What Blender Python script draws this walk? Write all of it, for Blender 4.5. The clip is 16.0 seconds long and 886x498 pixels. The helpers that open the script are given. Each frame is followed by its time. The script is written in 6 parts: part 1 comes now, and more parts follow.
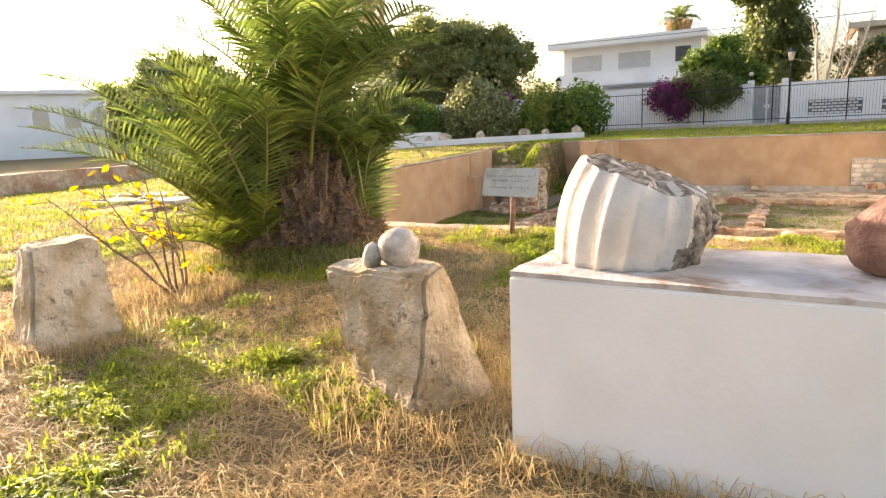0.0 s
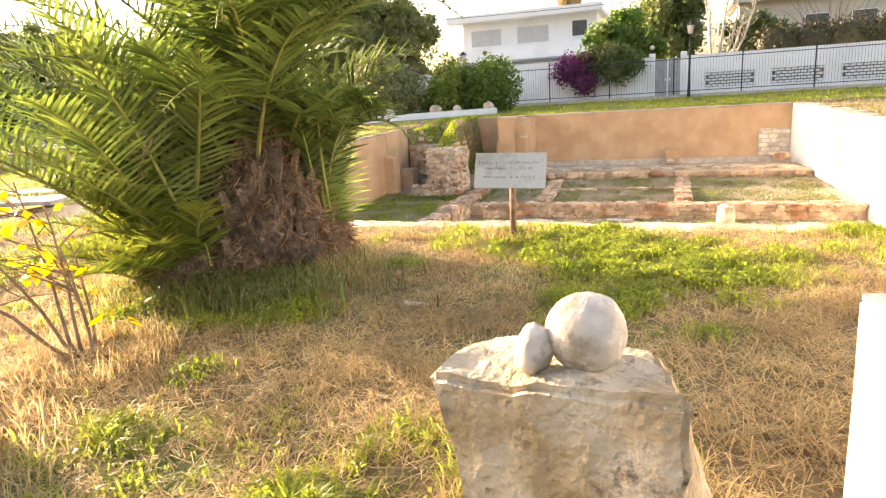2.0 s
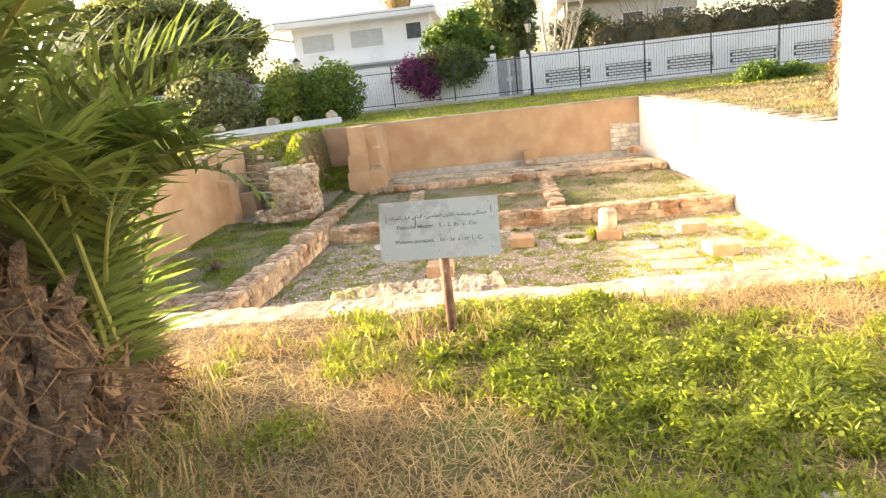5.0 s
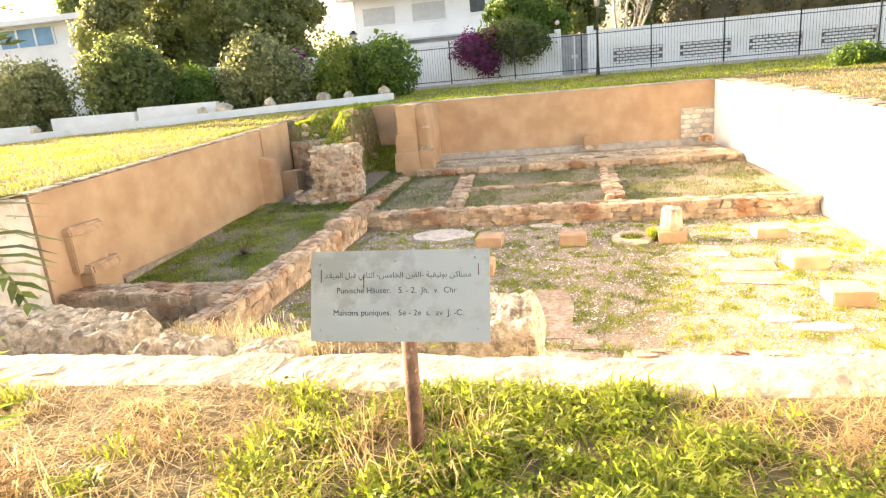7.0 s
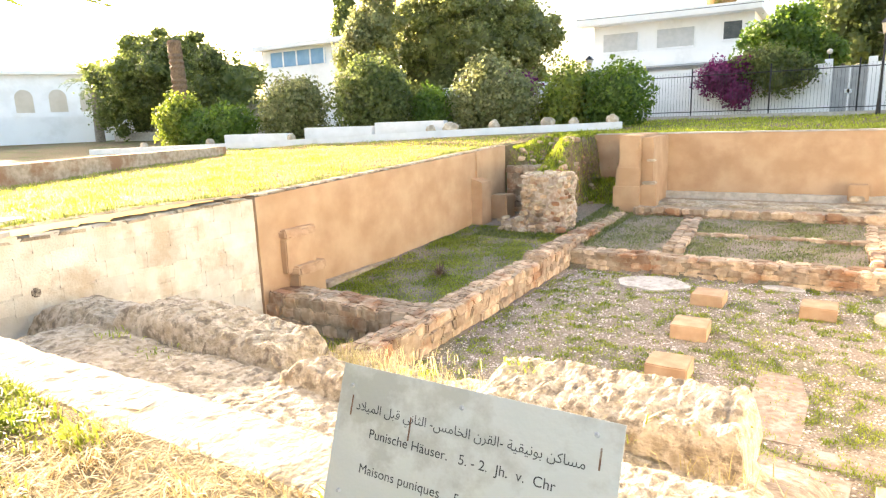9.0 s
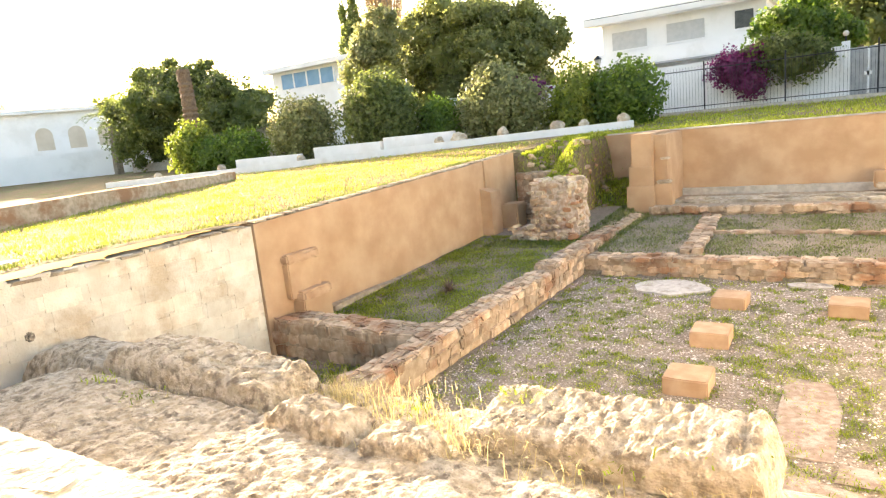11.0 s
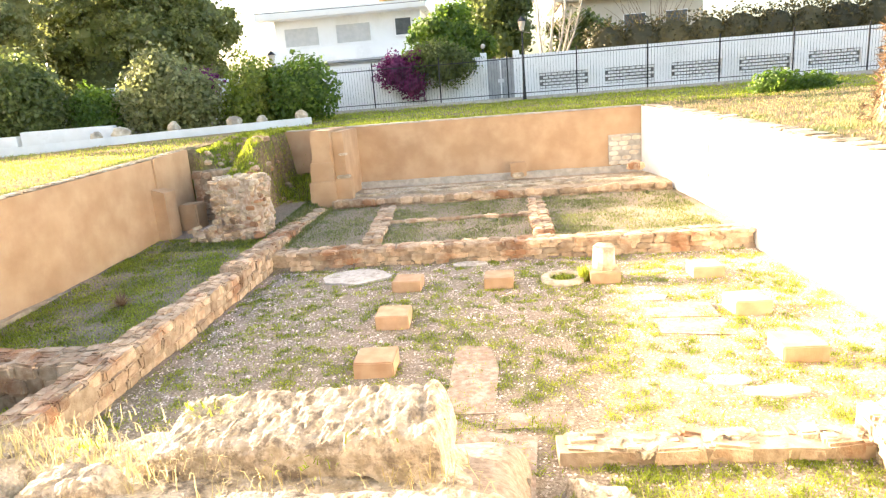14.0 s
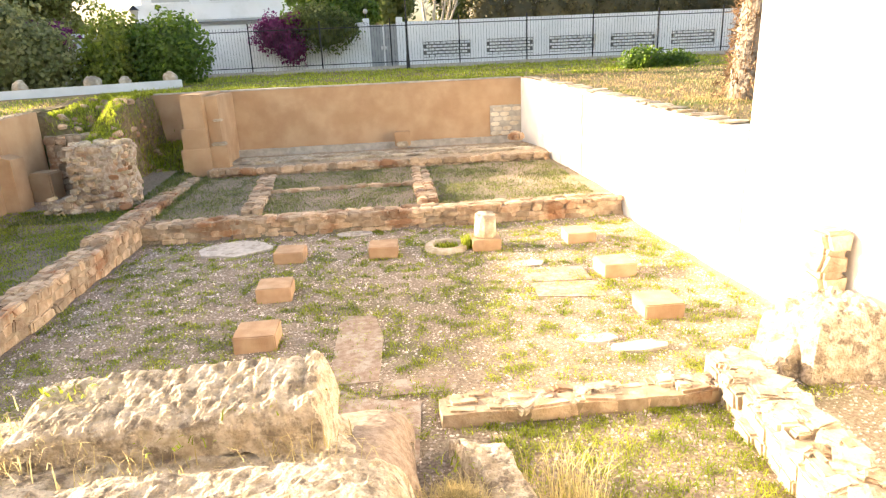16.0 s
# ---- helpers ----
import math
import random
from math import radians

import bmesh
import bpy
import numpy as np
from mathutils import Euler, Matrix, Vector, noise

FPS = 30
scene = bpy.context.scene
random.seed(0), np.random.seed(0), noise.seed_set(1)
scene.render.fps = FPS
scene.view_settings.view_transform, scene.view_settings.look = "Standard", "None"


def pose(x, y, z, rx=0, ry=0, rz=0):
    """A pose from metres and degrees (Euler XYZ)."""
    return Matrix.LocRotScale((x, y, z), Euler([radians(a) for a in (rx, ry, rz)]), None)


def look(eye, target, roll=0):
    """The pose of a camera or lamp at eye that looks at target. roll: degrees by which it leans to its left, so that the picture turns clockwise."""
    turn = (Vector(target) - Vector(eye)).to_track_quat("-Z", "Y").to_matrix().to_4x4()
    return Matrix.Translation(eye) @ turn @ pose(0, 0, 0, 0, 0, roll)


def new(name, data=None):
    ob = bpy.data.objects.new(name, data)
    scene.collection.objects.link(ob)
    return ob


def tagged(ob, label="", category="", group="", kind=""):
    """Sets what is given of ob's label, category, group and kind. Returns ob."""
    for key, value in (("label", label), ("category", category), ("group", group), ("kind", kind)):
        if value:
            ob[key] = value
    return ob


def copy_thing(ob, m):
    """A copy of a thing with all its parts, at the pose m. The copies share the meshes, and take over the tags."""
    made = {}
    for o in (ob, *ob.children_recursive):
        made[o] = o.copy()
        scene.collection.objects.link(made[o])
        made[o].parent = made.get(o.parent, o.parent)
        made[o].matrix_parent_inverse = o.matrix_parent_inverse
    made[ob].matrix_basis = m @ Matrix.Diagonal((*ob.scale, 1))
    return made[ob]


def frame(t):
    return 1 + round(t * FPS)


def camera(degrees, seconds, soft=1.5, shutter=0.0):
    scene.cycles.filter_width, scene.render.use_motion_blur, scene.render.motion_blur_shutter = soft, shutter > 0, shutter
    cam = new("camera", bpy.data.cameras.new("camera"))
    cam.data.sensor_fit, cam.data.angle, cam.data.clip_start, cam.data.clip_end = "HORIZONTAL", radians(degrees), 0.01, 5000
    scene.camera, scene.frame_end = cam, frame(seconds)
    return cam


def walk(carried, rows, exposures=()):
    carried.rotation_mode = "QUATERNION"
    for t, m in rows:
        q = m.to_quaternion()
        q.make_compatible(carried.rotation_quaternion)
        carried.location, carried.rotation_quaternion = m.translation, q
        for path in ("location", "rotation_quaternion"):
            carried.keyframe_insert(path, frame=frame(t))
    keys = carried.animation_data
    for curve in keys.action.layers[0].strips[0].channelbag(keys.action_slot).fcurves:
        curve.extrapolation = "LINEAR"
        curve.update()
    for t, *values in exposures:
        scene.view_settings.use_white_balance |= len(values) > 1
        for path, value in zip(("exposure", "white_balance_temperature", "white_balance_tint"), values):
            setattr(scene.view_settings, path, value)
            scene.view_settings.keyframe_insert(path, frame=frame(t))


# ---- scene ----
cam = camera(70.4, 16.0, soft=1.25)
PATH = [
    (0, (0.011, 0.01, 1.455), (-0.962, 1.718, 1.09), -2.4),
    (0.5, (-0.383, 0.207, 1.451), (-1.248, 1.953, 1.0), -2.4),
    (1, (-0.751, 0.46, 1.476), (-1.663, 2.2, 1.098), -2.1),
    (1.5, (-1.2, 0.753, 1.482), (-1.973, 2.549, 1.063), -2.5),
    (2, (-1.554, 1.058, 1.49), (-2.23, 2.886, 1.042), -3.4),
    (2.5, (-1.882, 1.449, 1.518), (-2.503, 3.303, 1.097), -4.1),
    (3, (-2.22, 1.8, 1.528), (-2.592, 3.72, 1.111), -4.2),
    (3.5, (-2.435, 2.158, 1.531), (-2.607, 4.093, 1.056), -4.9),
    (3.7, (-2.503, 2.353, 1.525), (-2.731, 4.296, 1.109), -5.7),
    (5.8, (-2.627, 4.087, 1.612), (-2.832, 6.014, 1.118), -6.6),
    (6, (-2.58, 4.249, 1.621), (-2.76, 6.182, 1.139), -5.9),
    (6.5, (-2.431, 4.606, 1.663), (-2.752, 6.523, 1.193), -2.8),
    (7, (-2.373, 4.863, 1.615), (-2.773, 6.751, 1.093), -5.0),
    (7.5, (-2.376, 5.182, 1.622), (-2.833, 7.051, 1.077), -5.9),
    (8, (-2.337, 5.483, 1.634), (-3.019, 7.312, 1.197), -3.9),
    (8.5, (-2.325, 5.742, 1.632), (-3.28, 7.434, 1.155), -4.3),
    (8.7, (-2.373, 5.836, 1.595), (-3.391, 7.507, 1.178), -1.8),
    (10.8, (-2.291, 6.54, 1.623), (-3.439, 8.135, 1.253), -6.1),
    (11, (-2.276, 6.565, 1.623), (-3.37, 8.197, 1.249), -5.9),
    (11.5, (-2.254, 6.581, 1.626), (-3.206, 8.294, 1.229), -5.6),
    (12, (-2.216, 6.593, 1.648), (-2.973, 8.401, 1.254), -6.3),
    (12.5, (-2.218, 6.589, 1.647), (-2.847, 8.446, 1.251), -5.3),
    (13, (-2.197, 6.576, 1.654), (-2.668, 8.474, 1.235), -5.2),
    (13.5, (-2.188, 6.583, 1.64), (-2.489, 8.509, 1.192), -4.8),
    (14, (-2.175, 6.581, 1.644), (-2.369, 8.515, 1.17), -4.5),
    (14.5, (-2.168, 6.579, 1.625), (-2.305, 8.506, 1.11), -4.1),
    (15, (-2.159, 6.588, 1.622), (-2.24, 8.513, 1.087), -4.0),
    (15.5, (-2.119, 6.584, 1.629), (-2.084, 8.499, 1.054), -3.4),
    (16, (-2.113, 6.587, 1.624), (-1.956, 8.492, 1.037), -2.6),
]
walk(cam, [(t, look(eye, target, roll)) for t, eye, target, roll in PATH], exposures=[(0, 1.76, 7050, 21), (1.5, 2.26, 7300, 22), (3.5, 2.0, 7200, 16), (6.0, 2.33, 7300, 16), (7.3, 2.38, 7200, 16), (8.5, 2.63, 6900, 15), (11.0, 2.43, 7150, 14), (12.0, 2.42, 6850, 14), (13.5, 2.64, 6800, 14), (16, 2.12, 7000, 15)])

# ---- light ----
SUN_AZ, SUN_EL = radians(74.5), radians(12.5)
SUN_DIR = Vector((-math.sin(SUN_AZ) * math.cos(SUN_EL), math.cos(SUN_AZ) * math.cos(SUN_EL), math.sin(SUN_EL)))
world = bpy.data.worlds.new("sky")
scene.world = world
world.use_nodes = True
wn = world.node_tree
sky = wn.nodes.new("ShaderNodeTexSky")
sky.sky_type, sky.sun_disc = "NISHITA", False
sky.sun_elevation, sky.sun_rotation = SUN_EL, -SUN_AZ
sky.air_density, sky.dust_density, sky.ozone_density = 1.0, 4.0, 1.0
wn.links.new(sky.outputs[0], wn.nodes["Background"].inputs[0])
wn.nodes["Background"].inputs[1].default_value = 0.15
sun_data = bpy.data.lights.new("sun", "SUN")
sun_data.energy, sun_data.angle, sun_data.color = 4.55, radians(0.6), (1.0, 0.86, 0.66)
sun = new("sun", sun_data)
sun.matrix_world = look(SUN_DIR * 60, (0, 0, 0))

# ---- materials ----
rng = np.random.default_rng(7)


def material(name, c1, c2, scale=6.0, rough=0.85, bump=0.3, fine=60.0, c3=None, patch=1.2, vary=0.0, metal=0.0, bump_dist=0.02, cover=(0.5, 0.62)):
    """Two-scale noise colour (c1, c2), larger patches of c3, fine relief, and a shade of its own for each object."""
    m = bpy.data.materials.new(name)
    m.use_nodes = True
    nt = m.node_tree
    n, l = nt.nodes, nt.links
    b = n["Principled BSDF"]
    b.inputs["Roughness"].default_value, b.inputs["Metallic"].default_value = rough, metal
    co = n.new("ShaderNodeTexCoord")
    geo = n.new("ShaderNodeNewGeometry")
    t1 = n.new("ShaderNodeTexNoise")
    t1.inputs["Scale"].default_value, t1.inputs["Detail"].default_value = scale, 8
    l.new(geo.outputs["Position"], t1.inputs["Vector"])
    r1 = n.new("ShaderNodeMapRange")
    r1.inputs[1].default_value, r1.inputs[2].default_value = 0.36, 0.64
    l.new(t1.outputs["Fac"], r1.inputs[0])
    mix = n.new("ShaderNodeMix")
    mix.data_type = "RGBA"
    mix.inputs[6].default_value, mix.inputs[7].default_value = (*c1, 1), (*c2, 1)
    l.new(r1.outputs[0], mix.inputs[0])
    out = mix.outputs[2]
    if c3:
        t2 = n.new("ShaderNodeTexNoise")
        t2.inputs["Scale"].default_value, t2.inputs["Detail"].default_value = patch, 6
        t2.inputs["Roughness"].default_value = 0.65
        l.new(geo.outputs["Position"], t2.inputs["Vector"])
        r2 = n.new("ShaderNodeMapRange")
        r2.inputs[1].default_value, r2.inputs[2].default_value = cover
        l.new(t2.outputs["Fac"], r2.inputs[0])
        mix2 = n.new("ShaderNodeMix")
        mix2.data_type = "RGBA"
        mix2.inputs[7].default_value = (*c3, 1)
        l.new(r2.outputs[0], mix2.inputs[0])
        l.new(out, mix2.inputs[6])
        out = mix2.outputs[2]
    if vary:
        info = n.new("ShaderNodeObjectInfo")
        add = n.new("ShaderNodeMath")
        add.operation = "ADD"
        l.new(info.outputs["Random"], add.inputs[0])
        l.new(geo.outputs["Random Per Island"], add.inputs[1])
        fr = n.new("ShaderNodeMath")
        fr.operation = "FRACT"
        l.new(add.outputs[0], fr.inputs[0])
        mr = n.new("ShaderNodeMapRange")
        mr.inputs[3].default_value, mr.inputs[4].default_value = 1 - vary, 1 + vary
        l.new(fr.outputs[0], mr.inputs[0])
        hsv = n.new("ShaderNodeHueSaturation")
        l.new(mr.outputs[0], hsv.inputs["Value"])
        l.new(out, hsv.inputs["Color"])
        out = hsv.outputs[0]
    l.new(out, b.inputs["Base Color"])
    if bump:
        t3 = n.new("ShaderNodeTexNoise")
        t3.inputs["Scale"].default_value, t3.inputs["Detail"].default_value = fine, 6
        l.new(geo.outputs["Position"], t3.inputs["Vector"])
        bp = n.new("ShaderNodeBump")
        bp.inputs["Strength"].default_value, bp.inputs["Distance"].default_value = bump, bump_dist
        l.new(t3.outputs["Fac"], bp.inputs["Height"])
        l.new(bp.outputs[0], b.inputs["Normal"])
    return m


def leafy(name, c1, c2, through_light=0.4, rough=0.5, vary=0.35):
    """A leaf: a shade of its own for each leaf, and light that comes through it."""
    m = material(name, c1, c2, scale=1.5, rough=rough, bump=0, vary=vary)
    nt = m.node_tree
    n, l = nt.nodes, nt.links
    b = n["Principled BSDF"]
    tr = n.new("ShaderNodeBsdfTranslucent")
    src = b.inputs["Base Color"].links[0].from_socket
    bright = n.new("ShaderNodeHueSaturation")
    bright.inputs["Value"].default_value, bright.inputs["Saturation"].default_value = 1.6, 1.1
    l.new(src, bright.inputs["Color"])
    l.new(bright.outputs[0], tr.inputs["Color"])
    ms = n.new("ShaderNodeMixShader")
    ms.inputs[0].default_value = through_light
    l.new(b.outputs[0], ms.inputs[1])
    l.new(tr.outputs[0], ms.inputs[2])
    l.new(ms.outputs[0], n["Material Output"].inputs["Surface"])
    return m


M_TURF = material("turf", (0.18, 0.13, 0.065), (0.28, 0.21, 0.105), 9, 0.95, 0.8, 45, c3=(0.15, 0.19, 0.04), patch=0.6, bump_dist=0.05, cover=(0.52, 0.64))
M_PITSOIL = material("pit_soil", (0.235, 0.17, 0.115), (0.43, 0.34, 0.25), 26, 0.95, 0.8, 50, c3=(0.17, 0.16, 0.075), patch=0.8, bump_dist=0.04, cover=(0.48, 0.75))
M_LIME = material("limestone", (0.44, 0.35, 0.23), (0.64, 0.55, 0.42), 6.0, 0.9, 0.9, 28, c3=(0.34, 0.27, 0.19), patch=1.6, vary=0.12, bump_dist=0.03)
M_ROCK = material("weathered_rock", (0.44, 0.345, 0.225), (0.70, 0.60, 0.46), 8.0, 0.95, 1.0, 30, c3=(0.27, 0.21, 0.145), patch=6.5, vary=0.1, bump_dist=0.06)
M_RUBBLE = material("rubble_stone", (0.42, 0.29, 0.18), (0.60, 0.46, 0.32), 6.0, 0.92, 0.8, 32, c3=(0.36, 0.19, 0.10), patch=1.0, vary=0.3, bump_dist=0.03)
M_MORTAR = material("earth_mortar", (0.34, 0.25, 0.16), (0.46, 0.36, 0.25), 8, 0.97, 0.8, 30)
M_OCHRE = material("ochre_render", (0.45, 0.285, 0.155), (0.55, 0.37, 0.22), 1.3, 0.9, 0.35, 40, c3=(0.38, 0.22, 0.115), patch=0.8, bump_dist=0.01, cover=(0.5, 0.9))
M_OCHREBLOCK = material("ochre_block", (0.48, 0.30, 0.17), (0.58, 0.39, 0.24), 4, 0.9, 0.4, 50, vary=0.1)
M_WHITE = material("whitewash", (0.78, 0.77, 0.74), (0.86, 0.85, 0.83), 1.6, 0.8, 0.25, 35, c3=(0.66, 0.62, 0.56), patch=0.9, bump_dist=0.008, cover=(0.6, 0.8))
M_ASHLAR = material("pale_ashlar", (0.68, 0.60, 0.47), (0.78, 0.72, 0.60), 3.0, 0.9, 0.6, 30, c3=(0.58, 0.47, 0.33), patch=1.1, vary=0.1)


def part(name, bm, mat, parent=None, label="", smooth=False):
    me = bpy.data.meshes.new(name)
    bm.to_mesh(me)
    bm.free()
    if smooth:
        me.shade_smooth()
    me.materials.append(mat)
    ob = new(name, me)
    ob.parent = parent
    if label:
        ob["label"] = label
    return ob


def raw(name, verts, faces, mat, parent=None, label="", smooth=False):
    me = bpy.data.meshes.new(name)
    me.from_pydata([tuple(v) for v in verts], [], [tuple(f) for f in faces])
    me.validate()
    if smooth:
        me.shade_smooth()
    me.materials.append(mat)
    ob = new(name, me)
    ob.parent = parent
    if label:
        ob["label"] = label
    return ob


def base(name, x, y, z, label, category, group="", kind="", rz=0.0):
    ob = new(name)
    ob.matrix_world = pose(x, y, z, 0, 0, rz)
    return tagged(ob, label, category, group, kind)


def box(x0, x1, y0, y1, z0, z1, bevel=0.0, cut=0.0, rough=0.0, freq=3.0, seed=0.0, bm=None):
    """A box, cut into cells of about that size, bevelled and roughened by noise."""
    own = bmesh.new()
    bmesh.ops.create_cube(own, size=1.0)
    for v in own.verts:
        v.co = Vector((x0 + (v.co.x + 0.5) * (x1 - x0), y0 + (v.co.y + 0.5) * (y1 - y0), z0 + (v.co.z + 0.5) * (z1 - z0)))
    if bevel:
        bmesh.ops.bevel(own, geom=own.edges[:], offset=bevel, segments=2, affect="EDGES")
    if cut:
        for axis, (a, b) in enumerate(((x0, x1), (y0, y1), (z0, z1))):
            k = min(90, int((b - a) / cut))
            for i in range(1, k + 1):
                co, no = [0, 0, 0], [0, 0, 0]
                co[axis], no[axis] = a + (b - a) * i / (k + 1), 1
                bmesh.ops.bisect_plane(own, geom=own.verts[:] + own.edges[:] + own.faces[:], plane_co=co, plane_no=no)
    if rough:
        for v in own.verts:
            p = v.co * freq + Vector((seed, seed * 1.7, 3.1))
            v.co += rough * (noise.noise_vector(p) + 0.45 * noise.noise_vector(p * 2.9))
    if bm is None:
        return own
    me = bpy.data.meshes.new("tmp")
    own.to_mesh(me)
    bm.from_mesh(me)
    bpy.data.meshes.remove(me)
    own.free()
    return bm


def prism(corners, z0, z1):
    """An upright block on any four-or-more-cornered plan; z1 may be one height or one for each corner."""
    tops = z1 if isinstance(z1, (list, tuple)) else [z1] * len(corners)
    n = len(corners)
    bm = bmesh.new()
    lo = [bm.verts.new((x, y, z0)) for x, y in corners]
    hi = [bm.verts.new((x, y, z)) for (x, y), z in zip(corners, tops)]
    bm.faces.new(lo[::-1])
    bm.faces.new(hi)
    for i in range(n):
        bm.faces.new((lo[i], lo[(i + 1) % n], hi[(i + 1) % n], hi[i]))
    return bm


# ---- the lie of the land ----
def pit_left(y):
    return float(np.interp(y, [8, 15.1, 26.5, 30.7], [-13.1, -12.6, -12.3, -12.2]))


def pit_right(y):
    return float(np.interp(y, [8, 15, 21.5, 28.8, 30.7], [4.1, 3.92, 3.76, 3.4, 3.1]))


def land(x, y):
    """Height of the turf."""
    h = 0.05 + float(np.interp(y, [-30, 0, 7, 15, 26.5, 31, 41, 44, 70], [-0.1, -0.03, 0.08, 0.1, 0.48, 0.68, 1.0, 1.15, 1.4]))
    if x < -16:
        h -= 0.02 * min(28, -16 - x)
    return h + 0.05 * noise.noise((x * 0.35, y * 0.35, 0)) + 0.02 * noise.noise((x * 1.7, y * 1.7, 4))


def floor_height(x, y):
    """Height of the excavated floor."""
    if x < -8.45:
        h = -2.75 if y < 15.5 else -2.35 + 0.052 * (y - 15.5)
    elif y > 21.7:
        h = -2.02 + 0.025 * (y - 21.7)
    else:
        h = -2.42
    return h + 0.03 * noise.noise((x * 0.9, y * 0.9, 9)) + 0.015 * noise.noise((x * 3, y * 3, 2))


def steps(*spans):
    out = []
    for a, b, s in spans:
        out += list(np.linspace(a, b, max(1, round((b - a) / s)), endpoint=False))
    return out + [spans[-1][1]]


def build_ground():
    xs = steps((-400, -60, 40), (-60, -24, 4), (-24, -13, 1), (-13, 4, 0.25), (4, 16, 1), (16, 60, 4), (60, 400, 40))
    ys = steps((-200, -20, 30), (-20, -3, 2), (-3, 7.6, 0.25), (7.6, 30.7, 1.05), (30.7, 46, 0.9), (46, 80, 4), (80, 600, 65))
    i0, i1 = xs.index(-13), xs.index(4)
    j0, j1 = ys.index(7.6), ys.index(30.7)
    verts, index, faces = [], {}, []

    def vert(i, j):
        if (i, j) not in index:
            x, y = xs[i], ys[j]
            if j0 <= j <= j1:
                if i == i0:
                    x = pit_left(y) - 0.1
                if i == i1:
                    x = pit_right(y) + 0.1
            index[i, j] = len(verts)
            verts.append((x, y, land(x, y)))
        return index[i, j]

    for i in range(len(xs) - 1):
        for j in range(len(ys) - 1):
            if i0 <= i < i1 and j0 <= j < j1:
                continue
            faces.append((vert(i, j), vert(i + 1, j), vert(i + 1, j + 1), vert(i, j + 1)))
    tagged(raw("ground", verts, faces, M_TURF, smooth=True), "dry autumn turf with green patches around the excavation", "ground", kind="structure")


def build_pit_floor():
    xs, ys = np.arange(-13.2, 4.4, 0.2), np.arange(8, 31, 0.2)
    verts = [(x, y, floor_height(x, y)) for x in xs for y in ys]
    n = len(ys)
    faces = [(i * n + j, (i + 1) * n + j, (i + 1) * n + j + 1, i * n + j + 1) for i in range(len(xs) - 1) for j in range(n - 1)]
    tagged(raw("floor", verts, faces, M_PITSOIL, smooth=True), "gravelly earth floor of the excavated courtyard with weeds", "floor", kind="structure")


build_ground()
build_pit_floor()


# ---- more materials ----
M_CONCRETE = material("old_kerb", (0.40, 0.36, 0.30), (0.55, 0.50, 0.42), 5, 0.9, 0.4, 40)
M_MARBLE = material("grey_white_marble", (0.40, 0.36, 0.30), (0.58, 0.54, 0.48), 12, 0.8, 0.7, 40, c3=(0.28, 0.23, 0.17), patch=11, bump_dist=0.01)
M_LICHEN = material("lichened_stone", (0.38, 0.29, 0.17), (0.60, 0.51, 0.38), 5, 0.92, 1.0, 34, c3=(0.20, 0.15, 0.10), patch=13.0, bump_dist=0.03, cover=(0.56, 0.68))
M_BROKEN_AND_HOLE = material("broken_face_and_hole_shade", (0.12, 0.09, 0.065), (0.44, 0.37, 0.28), 26, 0.95, 1.0, 34, bump_dist=0.03)
M_REDSTONE = material("red_brown_stone", (0.20, 0.10, 0.07), (0.33, 0.19, 0.14), 14, 0.9, 0.8, 60, bump_dist=0.015)
M_SIGN = material("aluminium_sign", (0.50, 0.52, 0.50), (0.57, 0.58, 0.56), 3, 0.45, 0.08, 90, c3=(0.44, 0.44, 0.41), patch=6, metal=0.25)
M_INK = material("dark_ink", (0.03, 0.03, 0.03), (0.06, 0.06, 0.06), 20, 0.7, 0)
M_RUST = material("rusty_steel", (0.13, 0.065, 0.04), (0.22, 0.12, 0.075), 12, 0.8, 0.4, 80, c3=(0.32, 0.28, 0.24), patch=14, cover=(0.6, 0.68))
M_BLACK = material("black_iron", (0.02, 0.02, 0.022), (0.04, 0.04, 0.045), 10, 0.5, 0.1, 60, metal=0.5)
M_STEEL = material("grey_gate_paint", (0.36, 0.37, 0.38), (0.45, 0.46, 0.46), 4, 0.5, 0.1, 50)
M_PAINT = material("white_house_paint", (0.86, 0.86, 0.85), (0.90, 0.90, 0.89), 0.5, 0.7, 0.1, 20, c3=(0.80, 0.80, 0.78), patch=0.3)
M_SHUTTER = material("pale_grey_shutter", (0.55, 0.56, 0.55), (0.62, 0.62, 0.61), 3, 0.6, 0.1, 30)
M_BLUE = material("faded_blue_paint", (0.16, 0.33, 0.52), (0.22, 0.40, 0.58), 1, 0.6, 0.1, 20)
M_BEIGE = material("beige_render_and_arch_shade", (0.56, 0.50, 0.40), (0.64, 0.58, 0.48), 0.8, 0.85, 0.2, 20)
M_BARK = material("grey_bark", (0.20, 0.16, 0.12), (0.36, 0.31, 0.25), 9, 0.95, 1.0, 25, bump_dist=0.04)
M_PALMBARK = material("shaggy_palm_bark", (0.12, 0.08, 0.055), (0.26, 0.175, 0.115), 16, 0.95, 1.0, 40, bump_dist=0.04)
M_FIBRE = leafy("dead_palm_fibre", (0.14, 0.085, 0.05), (0.30, 0.195, 0.11), 0.22, 0.85, 0.5)
M_SKIRT = leafy("dry_palm_skirt", (0.30, 0.20, 0.10), (0.42, 0.29, 0.15), 0.2, 0.8)
M_FROND = leafy("date_palm_frond", (0.085, 0.13, 0.03), (0.17, 0.21, 0.055), 0.5, 0.36, 0.5)
